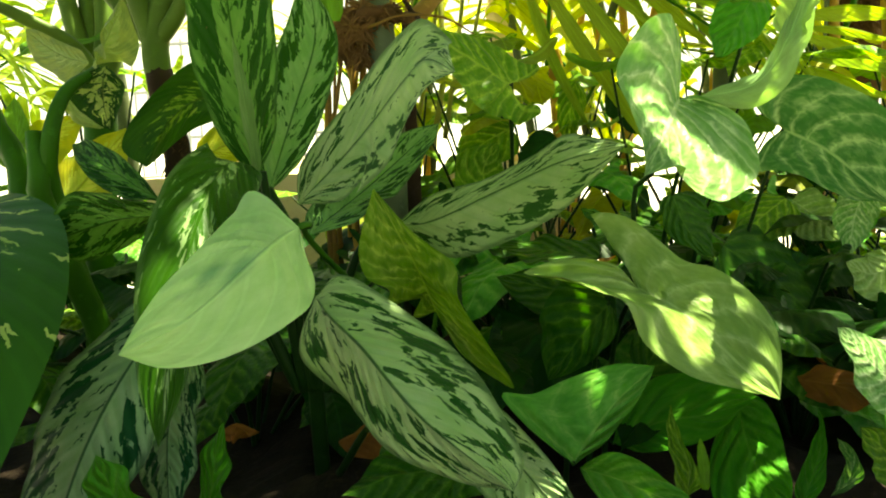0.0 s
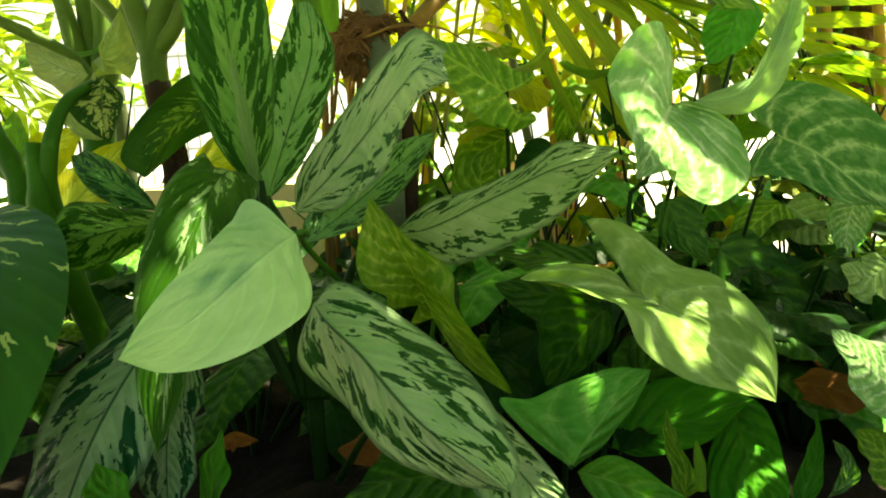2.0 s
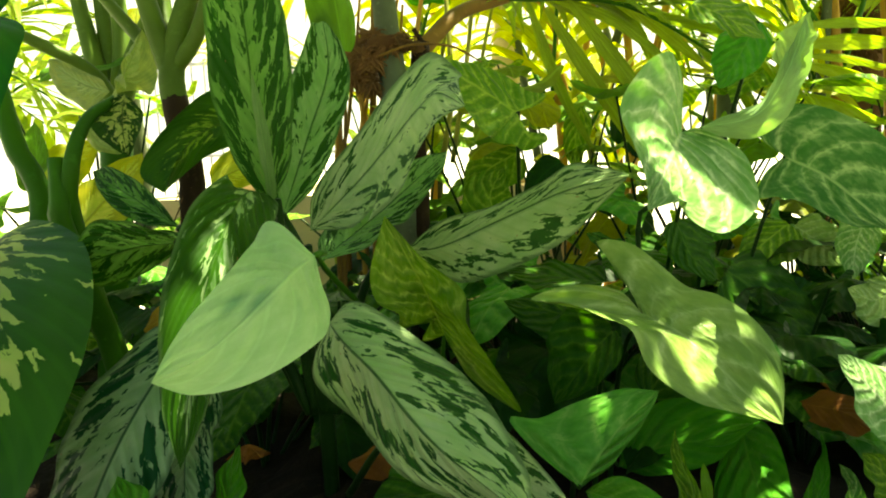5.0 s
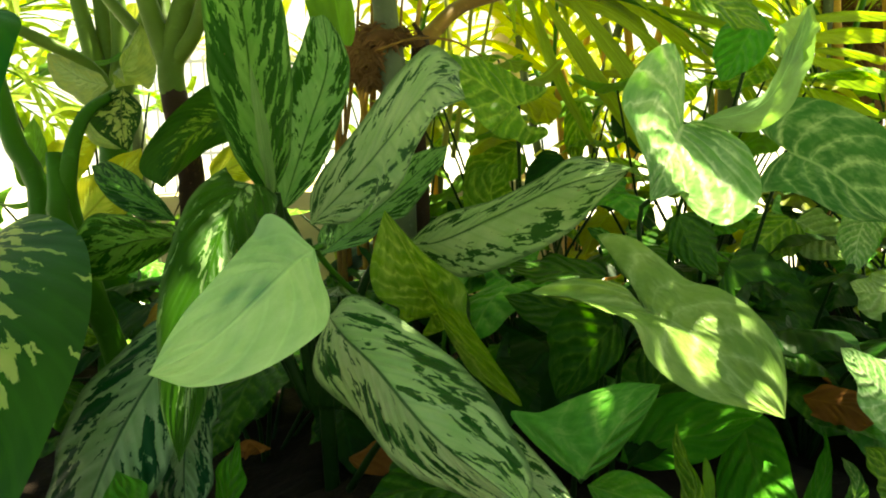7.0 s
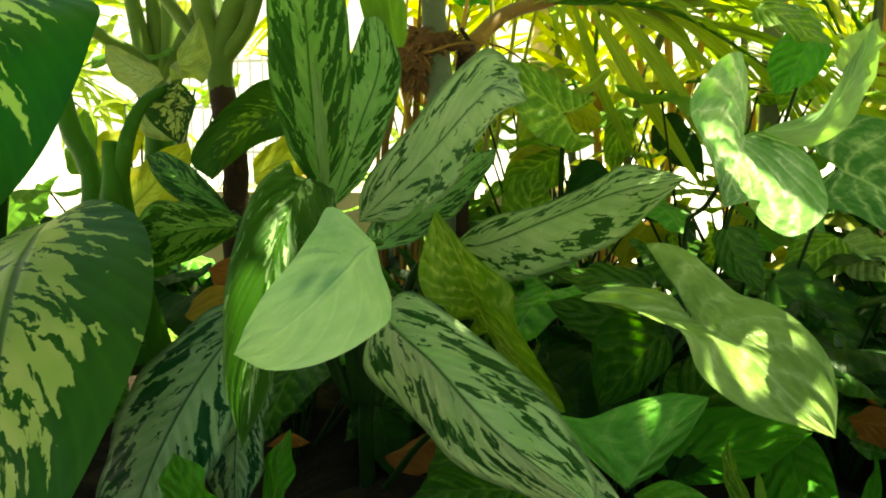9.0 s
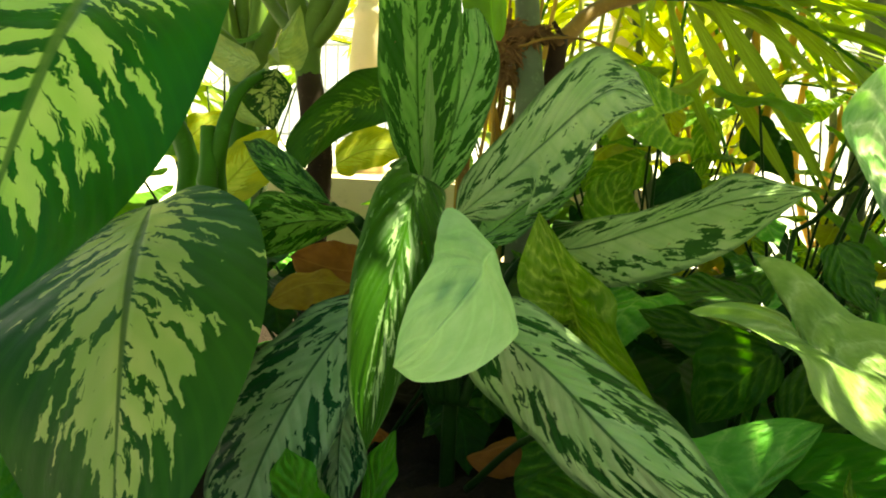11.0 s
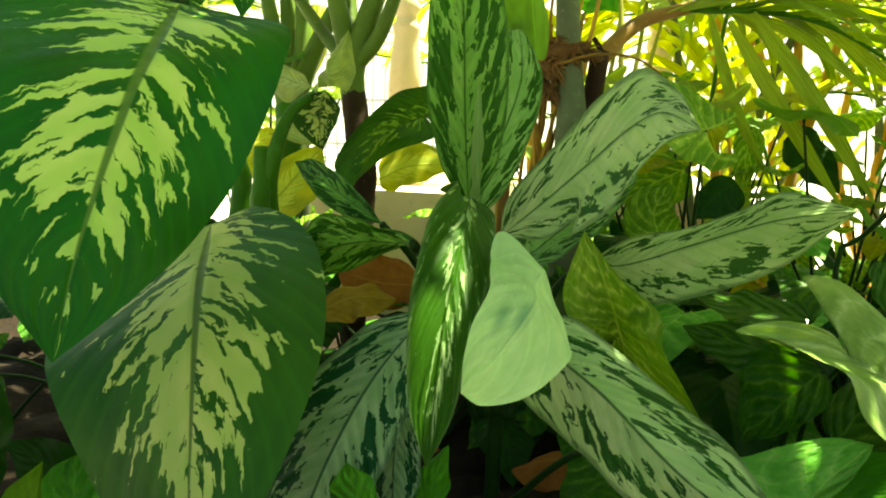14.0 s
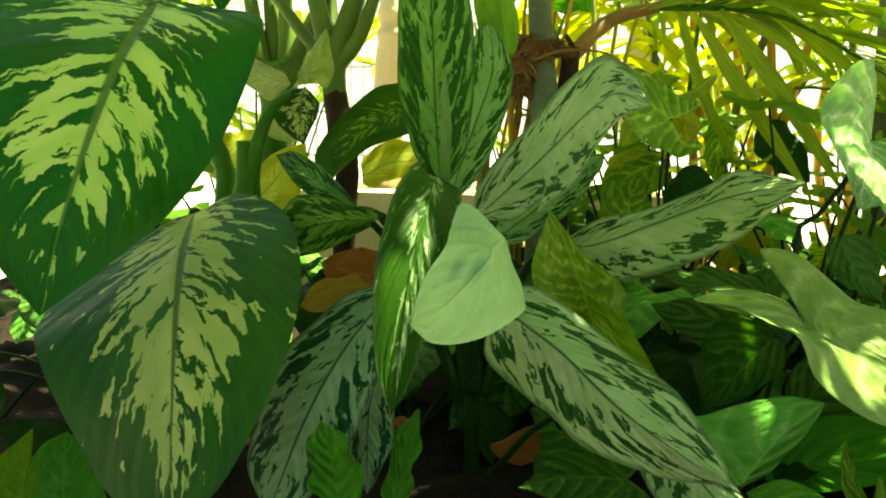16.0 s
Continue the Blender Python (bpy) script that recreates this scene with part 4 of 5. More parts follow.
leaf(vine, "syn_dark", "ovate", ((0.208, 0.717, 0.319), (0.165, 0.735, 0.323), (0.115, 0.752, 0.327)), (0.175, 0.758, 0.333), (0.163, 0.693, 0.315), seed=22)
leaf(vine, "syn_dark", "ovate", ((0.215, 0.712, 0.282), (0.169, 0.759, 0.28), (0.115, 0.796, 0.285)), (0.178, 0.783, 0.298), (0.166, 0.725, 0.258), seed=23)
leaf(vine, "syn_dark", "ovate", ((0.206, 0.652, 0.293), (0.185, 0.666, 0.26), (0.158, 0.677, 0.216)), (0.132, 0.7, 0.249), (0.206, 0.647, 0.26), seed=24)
blade(vine, "syn_plain", ((0.224, 0.725, 0.132), (0.257, 0.693, 0.167), (0.288, 0.656, 0.192), (0.315, 0.618, 0.224)), ((0.232, 0.722, 0.167), (0.257, 0.716, 0.200), (0.290, 0.701, 0.212), (0.317, 0.679, 0.215), (0.324, 0.649, 0.214)), ((0.241, 0.701, 0.135), (0.254, 0.679, 0.146), (0.270, 0.660, 0.159), (0.289, 0.644, 0.178), (0.302, 0.630, 0.200)), lag=1.2, seed=25)
blade(vine, "syn_plain", ((0.348, 0.752, 0.175), (0.338, 0.701, 0.156), (0.333, 0.649, 0.141), (0.338, 0.600, 0.139)), ((0.323, 0.720, 0.151), (0.303, 0.687, 0.128), (0.301, 0.654, 0.109), (0.321, 0.625, 0.111)), ((0.362, 0.723, 0.177), (0.363, 0.692, 0.169), (0.358, 0.661, 0.158), (0.350, 0.631, 0.148)), fold=0.1, seed=26)
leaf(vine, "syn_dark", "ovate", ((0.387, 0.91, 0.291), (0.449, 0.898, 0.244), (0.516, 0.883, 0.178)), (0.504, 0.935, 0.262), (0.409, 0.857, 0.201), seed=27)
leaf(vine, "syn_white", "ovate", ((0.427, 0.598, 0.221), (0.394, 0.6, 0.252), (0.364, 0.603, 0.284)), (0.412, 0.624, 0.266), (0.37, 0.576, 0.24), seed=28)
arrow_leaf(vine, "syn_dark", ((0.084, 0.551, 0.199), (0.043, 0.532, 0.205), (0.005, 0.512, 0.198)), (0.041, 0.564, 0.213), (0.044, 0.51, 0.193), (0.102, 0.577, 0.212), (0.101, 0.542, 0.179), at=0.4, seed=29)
blade(vine, "syn_lime", ((0.244, 0.555, 0.175), (0.245, 0.556, 0.198), (0.237, 0.558, 0.220), (0.233, 0.561, 0.243)), ((0.235, 0.553, 0.186), (0.234, 0.554, 0.201), (0.231, 0.556, 0.215), (0.229, 0.558, 0.230)), ((0.255, 0.556, 0.186), (0.250, 0.558, 0.201), (0.242, 0.559, 0.214), (0.237, 0.560, 0.228)), fold=0.5, label="lime green rolled young leaf", seed=30)
leaf(vine, "plain", "blade", ((0.248, 0.529, 0.196), (0.247, 0.531, 0.211), (0.245, 0.534, 0.231)), (0.243, 0.532, 0.215), (0.251, 0.532, 0.215), wave=0.001, seed=31)
blade(vine, "syn_plain", ((0.360, 0.633, 0.119), (0.371, 0.638, 0.147), (0.378, 0.642, 0.176), (0.374, 0.647, 0.206)), ((0.356, 0.636, 0.137), (0.362, 0.638, 0.154), (0.370, 0.641, 0.171), (0.377, 0.644, 0.187)), ((0.377, 0.636, 0.132), (0.382, 0.638, 0.150), (0.383, 0.641, 0.168), (0.380, 0.644, 0.188)), fold=0.3, seed=32)
blade(vine, "syn_cool", ((0.362, 0.592, 0.154), (0.374, 0.591, 0.168), (0.374, 0.591, 0.186), (0.363, 0.591, 0.202)), ((0.366, 0.591, 0.163), (0.369, 0.591, 0.173), (0.370, 0.591, 0.183), (0.367, 0.591, 0.193)), ((0.375, 0.591, 0.159), (0.384, 0.592, 0.170), (0.382, 0.592, 0.183), (0.374, 0.592, 0.195)), fold=0.3, seed=33)
leaf(vine, "syn_lime", "ovate", ((0.417, 0.589, 0.171), (0.397, 0.591, 0.193), (0.38, 0.592, 0.21)), (0.41, 0.594, 0.205), (0.378, 0.578, 0.186), seed=34)
leaf(vine, "syn_mint", "lance", ((0.306, 0.757, 0.46), (0.348, 0.732, 0.47), (0.368, 0.719, 0.507), (0.375, 0.705, 0.549)), (0.355, 0.744, 0.483), (0.371, 0.723, 0.468), widest=0.45, cup=0.3, seed=35)
leaf(vine, "syn_mint", "ovate", ((0.37, 0.724, 0.507), (0.376, 0.713, 0.529), (0.379, 0.706, 0.553)), (0.368, 0.744, 0.54), (0.381, 0.702, 0.523), seed=36)
leaf(vine, "syn_plain", "ovate", ((0.391, 0.852, 0.571), (0.365, 0.834, 0.532), (0.341, 0.817, 0.5)), (0.346, 0.855, 0.547), (0.388, 0.834, 0.52), seed=37)
leaf(vine, "syn_lime", "ovate", ((0.28, 0.7, 0.564), (0.304, 0.69, 0.549), (0.332, 0.678, 0.528)), (0.312, 0.714, 0.57), (0.296, 0.677, 0.536), seed=38)
leaf(vine, "syn_lime", "ovate", ((0.485, 0.976, 0.339), (0.44, 0.948, 0.315), (0.408, 0.931, 0.288)), (0.427, 0.97, 0.33), (0.467, 0.937, 0.291), seed=39)
leaf(vine, "syn", "ovate", ((0.497, 0.986, 0.334), (0.524, 0.975, 0.312), (0.551, 0.963, 0.285)), (0.541, 0.991, 0.339), (0.494, 0.959, 0.29), seed=40)
leaf(vine, "syn_white", "ovate", ((0.558, 0.933, 0.352), (0.538, 0.916, 0.32), (0.526, 0.899, 0.277)), (0.517, 0.926, 0.326), (0.565, 0.918, 0.319), seed=41)
leaf(vine, "syn", "ovate", ((0.529, 0.819, 0.286), (0.5, 0.805, 0.277), (0.468, 0.795, 0.292)), (0.506, 0.819, 0.298), (0.49, 0.789, 0.24), seed=42)
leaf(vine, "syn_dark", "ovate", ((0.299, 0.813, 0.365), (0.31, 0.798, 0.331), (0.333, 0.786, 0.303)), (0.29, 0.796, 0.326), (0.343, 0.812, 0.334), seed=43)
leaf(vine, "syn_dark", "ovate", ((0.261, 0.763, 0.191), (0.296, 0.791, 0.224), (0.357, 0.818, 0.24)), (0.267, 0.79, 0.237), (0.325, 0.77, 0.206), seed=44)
tube(vine, "petiole", "petiole_dark", ((0.237, 0.695, 0.295), (0.229, 0.756, 0.212), (0.222, 0.788, 0)), (0.002, 0.0028, 0.0035), sides=7, rows=14)
tube(vine, "petiole", "petiole_dark", ((0.449, 0.913, 0.426), (0.42, 0.94, 0.279), (0.373, 0.982, 0)), (0.002, 0.0028, 0.0035), sides=7, rows=14)
tube(vine, "petiole", "petiole_dark", ((0.137, 0.921, 0.49), (0.143, 0.999, 0.324), (0.153, 1.041, 0)), (0.002, 0.0028, 0.0035), sides=7, rows=14)
tube(vine, "petiole", "petiole_dark", ((0.165, 0.563, 0.197), (0.172, 0.66, 0.15), (0.178, 0.754, 0)), (0.002, 0.0028, 0.0035), sides=7, rows=14)
tube(vine, "petiole", "petiole_dark", ((0.215, 0.712, 0.282), (0.213, 0.79, 0.199), (0.211, 0.832, 0)), (0.002, 0.0028, 0.0035), sides=7, rows=14)
tube(vine, "petiole", "petiole_dark", ((0.206, 0.652, 0.293), (0.206, 0.73, 0.206), (0.205, 0.772, 0)), (0.002, 0.0028, 0.0035), sides=7, rows=14)
tube(vine, "petiole", "petiole_dark", ((0.224, 0.725, 0.132), (0.213, 0.79, 0.12), (0.211, 0.814, 0)), (0.002, 0.0028, 0.0035), sides=7, rows=14)
tube(vine, "petiole", "petiole_dark", ((0.485, 0.976, 0.339), (0.457, 1.054, 0.233), (0.414, 1.096, 0)), (0.002, 0.0028, 0.0035), sides=7, rows=14)
tube(vine, "petiole", "petiole_dark", ((0.558, 0.933, 0.352), (0.522, 1.011, 0.241), (0.469, 1.053, 0)), (0.002, 0.0028, 0.0035), sides=7, rows=14)
tube(vine, "petiole", "petiole_dark", ((0.391, 0.852, 0.571), (0.372, 0.93, 0.372), (0.343, 0.972, 0)), (0.002, 0.0028, 0.0035), sides=7, rows=14)
tube(vine, "petiole", "petiole_dark", ((0.306, 0.757, 0.46), (0.296, 0.835, 0.306), (0.28, 0.877, 0)), (0.002, 0.0028, 0.0035), sides=7, rows=14)
dieffen = plant("dieffenbachia_plant", (-0.42, 0.62, 0), "dieffenbachia plant with large dark green leaves splashed pale green", "plant", "dieffenbachias")
blade(dieffen, "dieff", ((-0.282, 0.527, 0.556), (-0.259, 0.476, 0.529), (-0.244, 0.423, 0.484), (-0.237, 0.372, 0.406), (-0.215, 0.327, 0.356)), ((-0.353, 0.467, 0.571), (-0.370, 0.420, 0.538), (-0.344, 0.388, 0.506), (-0.317, 0.359, 0.459), (-0.272, 0.339, 0.404)), ((-0.201, 0.524, 0.541), (-0.187, 0.500, 0.509), (-0.195, 0.464, 0.446), (-0.198, 0.420, 0.408), (-0.200, 0.372, 0.382)), lag=1.1, seed=45)
blade(dieffen, "dieff_pale", ((-0.334, 0.642, 0.380), (-0.290, 0.567, 0.375), (-0.249, 0.493, 0.356), (-0.211, 0.427, 0.312), (-0.182, 0.374, 0.215)), ((-0.334, 0.587, 0.375), (-0.357, 0.527, 0.340), (-0.356, 0.473, 0.311), (-0.319, 0.430, 0.291), (-0.247, 0.399, 0.227)), ((-0.267, 0.609, 0.402), (-0.198, 0.563, 0.390), (-0.157, 0.502, 0.356), (-0.138, 0.438, 0.309), (-0.150, 0.390, 0.253)), lag=1.1, seed=46)
arrow_leaf(dieffen, "dieff", ((-0.355, 0.616, 0.697), (-0.326, 0.594, 0.619), (-0.303, 0.573, 0.558)), (-0.424, 0.594, 0.632), (-0.3, 0.643, 0.635), (-0.45, 0.627, 0.716), (-0.315, 0.659, 0.72), form='heart', at=0.4, seed=47)
leaf(dieffen, "dieff", "ovate", ((-0.297, 0.67, 0.685), (-0.291, 0.633, 0.611), (-0.286, 0.618, 0.563)), (-0.316, 0.629, 0.627), (-0.275, 0.669, 0.63), seed=48)
leaf(dieffen, "dieff_olive", "ovate", ((-0.583, 0.805, 0.74), (-0.585, 0.767, 0.675), (-0.636, 0.732, 0.648)), (-0.634, 0.758, 0.694), (-0.55, 0.772, 0.641), seed=49)
# two low dark leaves whose near-black colour carries the shade by the soil
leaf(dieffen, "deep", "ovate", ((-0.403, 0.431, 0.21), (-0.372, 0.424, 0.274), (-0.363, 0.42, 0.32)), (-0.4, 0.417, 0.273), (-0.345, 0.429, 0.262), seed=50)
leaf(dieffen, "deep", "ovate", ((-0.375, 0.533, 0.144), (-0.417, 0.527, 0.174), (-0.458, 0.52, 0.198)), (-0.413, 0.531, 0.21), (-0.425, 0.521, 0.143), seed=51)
blade(dieffen, "syn_plain", ((-0.347, 0.468, 0.132), (-0.355, 0.480, 0.157), (-0.363, 0.491, 0.182), (-0.369, 0.503, 0.207)), ((-0.370, 0.470, 0.140), (-0.391, 0.472, 0.150), (-0.393, 0.481, 0.174), (-0.385, 0.492, 0.197)), ((-0.321, 0.482, 0.137), (-0.323, 0.491, 0.159), (-0.334, 0.496, 0.178), (-0.348, 0.501, 0.196)), fold=0.1, seed=94)
tube(dieffen, "petiole", "petiole_dark", ((-0.347, 0.468, 0.132), (-0.34, 0.60, 0.10), (-0.40, 0.62, 0.05)), (0.0025, 0.003, 0.004), sides=8)
blade(dieffen, "plain", ((-0.343, 0.421, 0.174), (-0.331, 0.419, 0.200), (-0.321, 0.416, 0.226), (-0.311, 0.413, 0.253)), ((-0.358, 0.414, 0.191), (-0.352, 0.413, 0.209), (-0.342, 0.412, 0.227), (-0.327, 0.413, 0.240)), ((-0.329, 0.424, 0.186), (-0.323, 0.422, 0.202), (-0.318, 0.419, 0.219), (-0.315, 0.416, 0.236)), fold=0.15, seed=93)
tube(dieffen, "petiole", "petiole_dark", ((-0.343, 0.421, 0.174), (-0.36, 0.50, 0.12), (-0.40, 0.58, 0.05)), (0.0025, 0.003, 0.004), sides=8)
tube(dieffen, "petiole", "petiole", ((-0.463, 0.831, 0.613), (-0.414, 0.793, 0.474), (-0.384, 0.781, 0.382), (-0.4, 0.68, 0.1)), (0.009, 0.012, 0.014, 0.015))
tube(dieffen, "petiole", "petiole_dark", ((-0.282, 0.527, 0.556), (-0.33, 0.6, 0.5), (-0.38, 0.63, 0.35), (-0.42, 0.62, 0.1)), (0.006, 0.008, 0.01, 0.012))
tube(dieffen, "petiole", "petiole_dark", ((-0.334, 0.642, 0.380), (-0.36, 0.67, 0.34), (-0.4, 0.64, 0.1)), (0.006, 0.008, 0.01))
tube(dieffen, "stem", "petiole_dark", ((-0.42, 0.62, -0.03), (-0.42, 0.62, 0.15), (-0.4, 0.64, 0.25)), (0.02, 0.02, 0.018))
dieffen_rear = plant("dieffenbachia_plant", (-0.36, 1.05, 0), "tall dieffenbachia plant with thick green stalks and mottled leaves", "plant", "dieffenbachias")
blade(dieffen_rear, "dieff_olive", ((-0.176, 0.960, 0.511), (-0.205, 0.900, 0.494), (-0.235, 0.842, 0.468), (-0.250, 0.792, 0.412)), ((-0.179, 0.924, 0.538), (-0.200, 0.881, 0.531), (-0.218, 0.840, 0.519), (-0.245, 0.803, 0.484), (-0.269, 0.784, 0.436)), ((-0.181, 0.942, 0.475), (-0.202, 0.928, 0.497), (-0.187, 0.909, 0.473), (-0.232, 0.873, 0.450), (-0.256, 0.833, 0.420)), fold=-0.05, seed=52)
leaf(dieffen_rear, "dieff_yellow", "ovate", ((-0.304, 1.042, 0.409), (-0.252, 1.036, 0.431), (-0.179, 1.042, 0.436)), (-0.261, 1.062, 0.468), (-0.247, 1.022, 0.405), seed=53)
leaf(dieffen_rear, "dieff_yellow", "ovate", ((-0.424, 0.908, 0.365), (-0.399, 0.936, 0.402), (-0.369, 0.977, 0.458)), (-0.434, 0.947, 0.425), (-0.349, 0.928, 0.394), seed=54)
leaf(dieffen_rear, "dieff_yellow", "ovate", ((-0.55, 1.006, 0.41), (-0.513, 1.036, 0.456), (-0.485, 1.073, 0.48)), (-0.529, 1.039, 0.482), (-0.483, 1.024, 0.423), seed=55)
leaf(dieffen_rear, "plain", "ovate", ((-0.519, 0.958, 0.412), (-0.526, 0.985, 0.458), (-0.549, 1.021, 0.508)), (-0.551, 0.984, 0.466), (-0.508, 0.987, 0.465), seed=56)
leaf(dieffen_rear, "dieff_yellow", "ovate", ((-0.493, 1.235, 0.705), (-0.483, 1.2, 0.637), (-0.476, 1.173, 0.563)), (-0.508, 1.194, 0.636), (-0.455, 1.205, 0.627), seed=57)
blade(dieffen_rear, "dieff_under", ((-0.319, 0.828, 0.525), (-0.354, 0.842, 0.535), (-0.386, 0.857, 0.551), (-0.416, 0.872, 0.571)), ((-0.330, 0.836, 0.539), (-0.347, 0.843, 0.546), (-0.364, 0.850, 0.553), (-0.381, 0.857, 0.561), (-0.398, 0.865, 0.568)), ((-0.337, 0.834, 0.514), (-0.357, 0.841, 0.507), (-0.375, 0.849, 0.518), (-0.395, 0.856, 0.530), (-0.410, 0.863, 0.550)), fold=0.1, seed=58)
blade(dieffen_rear, "dieff_under", ((-0.316, 0.827, 0.521), (-0.297, 0.821, 0.542), (-0.278, 0.813, 0.563), (-0.261, 0.803, 0.586)), ((-0.302, 0.813, 0.515), (-0.299, 0.805, 0.535), (-0.282, 0.796, 0.525), (-0.282, 0.794, 0.547), (-0.272, 0.797, 0.565)), ((-0.289, 0.835, 0.527), (-0.275, 0.835, 0.521), (-0.265, 0.837, 0.539), (-0.267, 0.832, 0.560), (-0.266, 0.821, 0.578)), fold=0.25, seed=59)
blade(dieffen_rear, "dieff_purse", ((-0.292, 0.810, 0.520), (-0.298, 0.812, 0.498), (-0.300, 0.814, 0.475), (-0.298, 0.817, 0.452)), ((-0.309, 0.811, 0.515), (-0.325, 0.811, 0.505), (-0.338, 0.811, 0.494), (-0.329, 0.812, 0.476), (-0.315, 0.814, 0.463)), ((-0.282, 0.812, 0.511), (-0.275, 0.814, 0.500), (-0.279, 0.815, 0.487), (-0.285, 0.816, 0.475), (-0.291, 0.817, 0.463)), fold=-0.2, seed=60)
leaf(dieffen_rear, "dieff_under", "ovate", ((-0.383, 0.88, 0.491), (-0.367, 0.878, 0.47), (-0.333, 0.878, 0.457)), (-0.374, 0.876, 0.463), (-0.356, 0.881, 0.483), seed=61)
tube(dieffen_rear, "petiole", "petiole", ((-0.311, 0.829, 0.518), (-0.322, 0.783, 0.491), (-0.333, 0.764, 0.441), (-0.343, 0.774, 0.379), (-0.34, 0.82, 0.2)), (0.005, 0.008, 0.011, 0.012, 0.013), rows=30)
tube(dieffen_rear, "petiole", "petiole", ((-0.349, 0.765, 0.453), (-0.345, 0.759, 0.413), (-0.346, 0.762, 0.371), (-0.34, 0.83, 0.2)), (0.008, 0.013, 0.014, 0.014))
tube(dieffen_rear, "petiole", "petiole_olive", ((-0.571, 0.989, 0.641), (-0.523, 1.019, 0.614), (-0.477, 1.058, 0.578), (-0.454, 1.082, 0.521)), (0.006, 0.009, 0.01, 0.012))
tube(dieffen_rear, "stem", "dark_brown", ((-0.348, 1.045, 0.536), (-0.332, 1.021, 0.465), (-0.308, 0.987, 0.39), (-0.33, 0.98, 0)), (0.019, 0.017, 0.016, 0.018), lumps=0.12)
tube(dieffen_rear, "stem", "petiole", ((-0.508, 1.158, 0.519), (-0.506, 1.144, 0.428), (-0.55, 1.12, 0)), (0.026, 0.024, 0.022))
tube(dieffen_rear, "petiole", "petiole_olive", ((-0.347, 1.043, 0.52), (-0.351, 1.047, 0.567), (-0.375, 1.051, 0.651), (-0.415, 1.058, 0.81)), (0.01625, 0.0156, 0.013, 0.009099999999999999))
tube(dieffen_rear, "petiole", "petiole_olive", ((-0.347, 1.043, 0.52), (-0.351, 1.047, 0.567), (-0.337, 1.058, 0.634), (-0.288, 1.086, 0.796)), (0.01875, 0.018, 0.015, 0.010499999999999999))
tube(dieffen_rear, "petiole", "petiole_olive", ((-0.347, 1.043, 0.52), (-0.351, 1.047, 0.567), (-0.306, 1.043, 0.623), (-0.26, 1.035, 0.739)), (0.0125, 0.012, 0.01, 0.006999999999999999))
tube(dieffen_rear, "petiole", "petiole_olive", ((-0.347, 1.043, 0.52), (-0.351, 1.047, 0.567), (-0.381, 1.094, 0.686), (-0.398, 1.139, 0.853)), (0.0175, 0.0168, 0.014, 0.0098))
tube(dieffen_rear, "petiole", "petiole_olive", ((-0.347, 1.043, 0.52), (-0.351, 1.047, 0.567), (-0.418, 1.09, 0.631), (-0.496, 1.083, 0.731)), (0.0125, 0.012, 0.01, 0.006999999999999999))
tube(dieffen_rear, "petiole", "petiole_olive", ((-0.509, 1.156, 0.505), (-0.538, 1.17, 0.611), (-0.588, 1.21, 0.763)), (0.02, 0.015, 0.011))
tube(dieffen_rear, "petiole", "petiole_olive", ((-0.509, 1.156, 0.505), (-0.492, 1.173, 0.609), (-0.514, 1.215, 0.761)), (0.02, 0.015, 0.011))
tube(dieffen_rear, "petiole", "petiole_olive", ((-0.509, 1.156, 0.505), (-0.526, 1.193, 0.622), (-0.558, 1.236, 0.786)), (0.02, 0.015, 0.011))
tube(dieffen_rear, "petiole", "petiole_olive", ((-0.509, 1.156, 0.505), (-0.463, 1.168, 0.625), (-0.396, 1.171, 0.743)), (0.02, 0.015, 0.011))
palm = plant("areca_palm", (-0.03, 1.03, 0), "areca palm with ringed grey-green cane and arching fronds", "palm", "areca palms")
tube(palm, "cane", "cane", ((-0.03, 1.06, 1.18), (-0.052, 1.077, 0.872), (-0.035, 1.039, 0.621), (-0.03, 1.034, 0.568), (-0.023, 1.021, 0.474), (-0.03, 1.03, 0)), (0.012, 0.0145, 0.015, 0.0215, 0.022, 0.022))
tube(palm, "cane", "dark_brown", ((0.009, 1.068, 0.601), (0.006, 1.069, 0.571), (0.002, 1.064, 0.533), (-0.005, 1.066, 0.474), (0, 1.06, 0)), (0.013, 0.016, 0.018, 0.017, 0.016), lumps=0.08, rows=40)
for k, (x, y, z, reach) in enumerate(((-0.068, 1.016, 0.577, 0.026), (-0.080, 1.018, 0.552, 0.022), (-0.054, 1.014, 0.568, 0.022), (-0.058, 1.018, 0.540, 0.020), (-0.082, 1.022, 0.590, 0.022), (-0.028, 1.012, 0.592, 0.018), (-0.012, 1.027, 0.596, 0.016), (-0.052, 1.018, 0.602, 0.018))):
    fibres(palm, (x, y, z), 170, reach, "fibre", 30 + k, (1.0, 0.7, 0.8), 0.0014)
rng = random.Random(44)
for k in range(13):
    x0, y0, z0 = -0.125 + 0.006 * k + rng.uniform(-0.006, 0.006), 1.05 + rng.uniform(-0.02, 0.05), 0.34 + rng.uniform(0, 0.04)
    lean = rng.uniform(0.0, 0.05)
    tube(palm, "stalk", rng.choice(("orange", "orange", "brown_stalk", "palm_stalk")), ((x0, y0, 0.1), (x0, y0, z0), (x0 + lean * 0.6, y0 + 0.01, z0 + 0.12), (x0 + lean + rng.uniform(-0.03, 0.02), y0 + 0.03, z0 + rng.uniform(0.2, 0.36))), (0.0042, 0.004, 0.0032, 0.002), sides=7, rows=12)
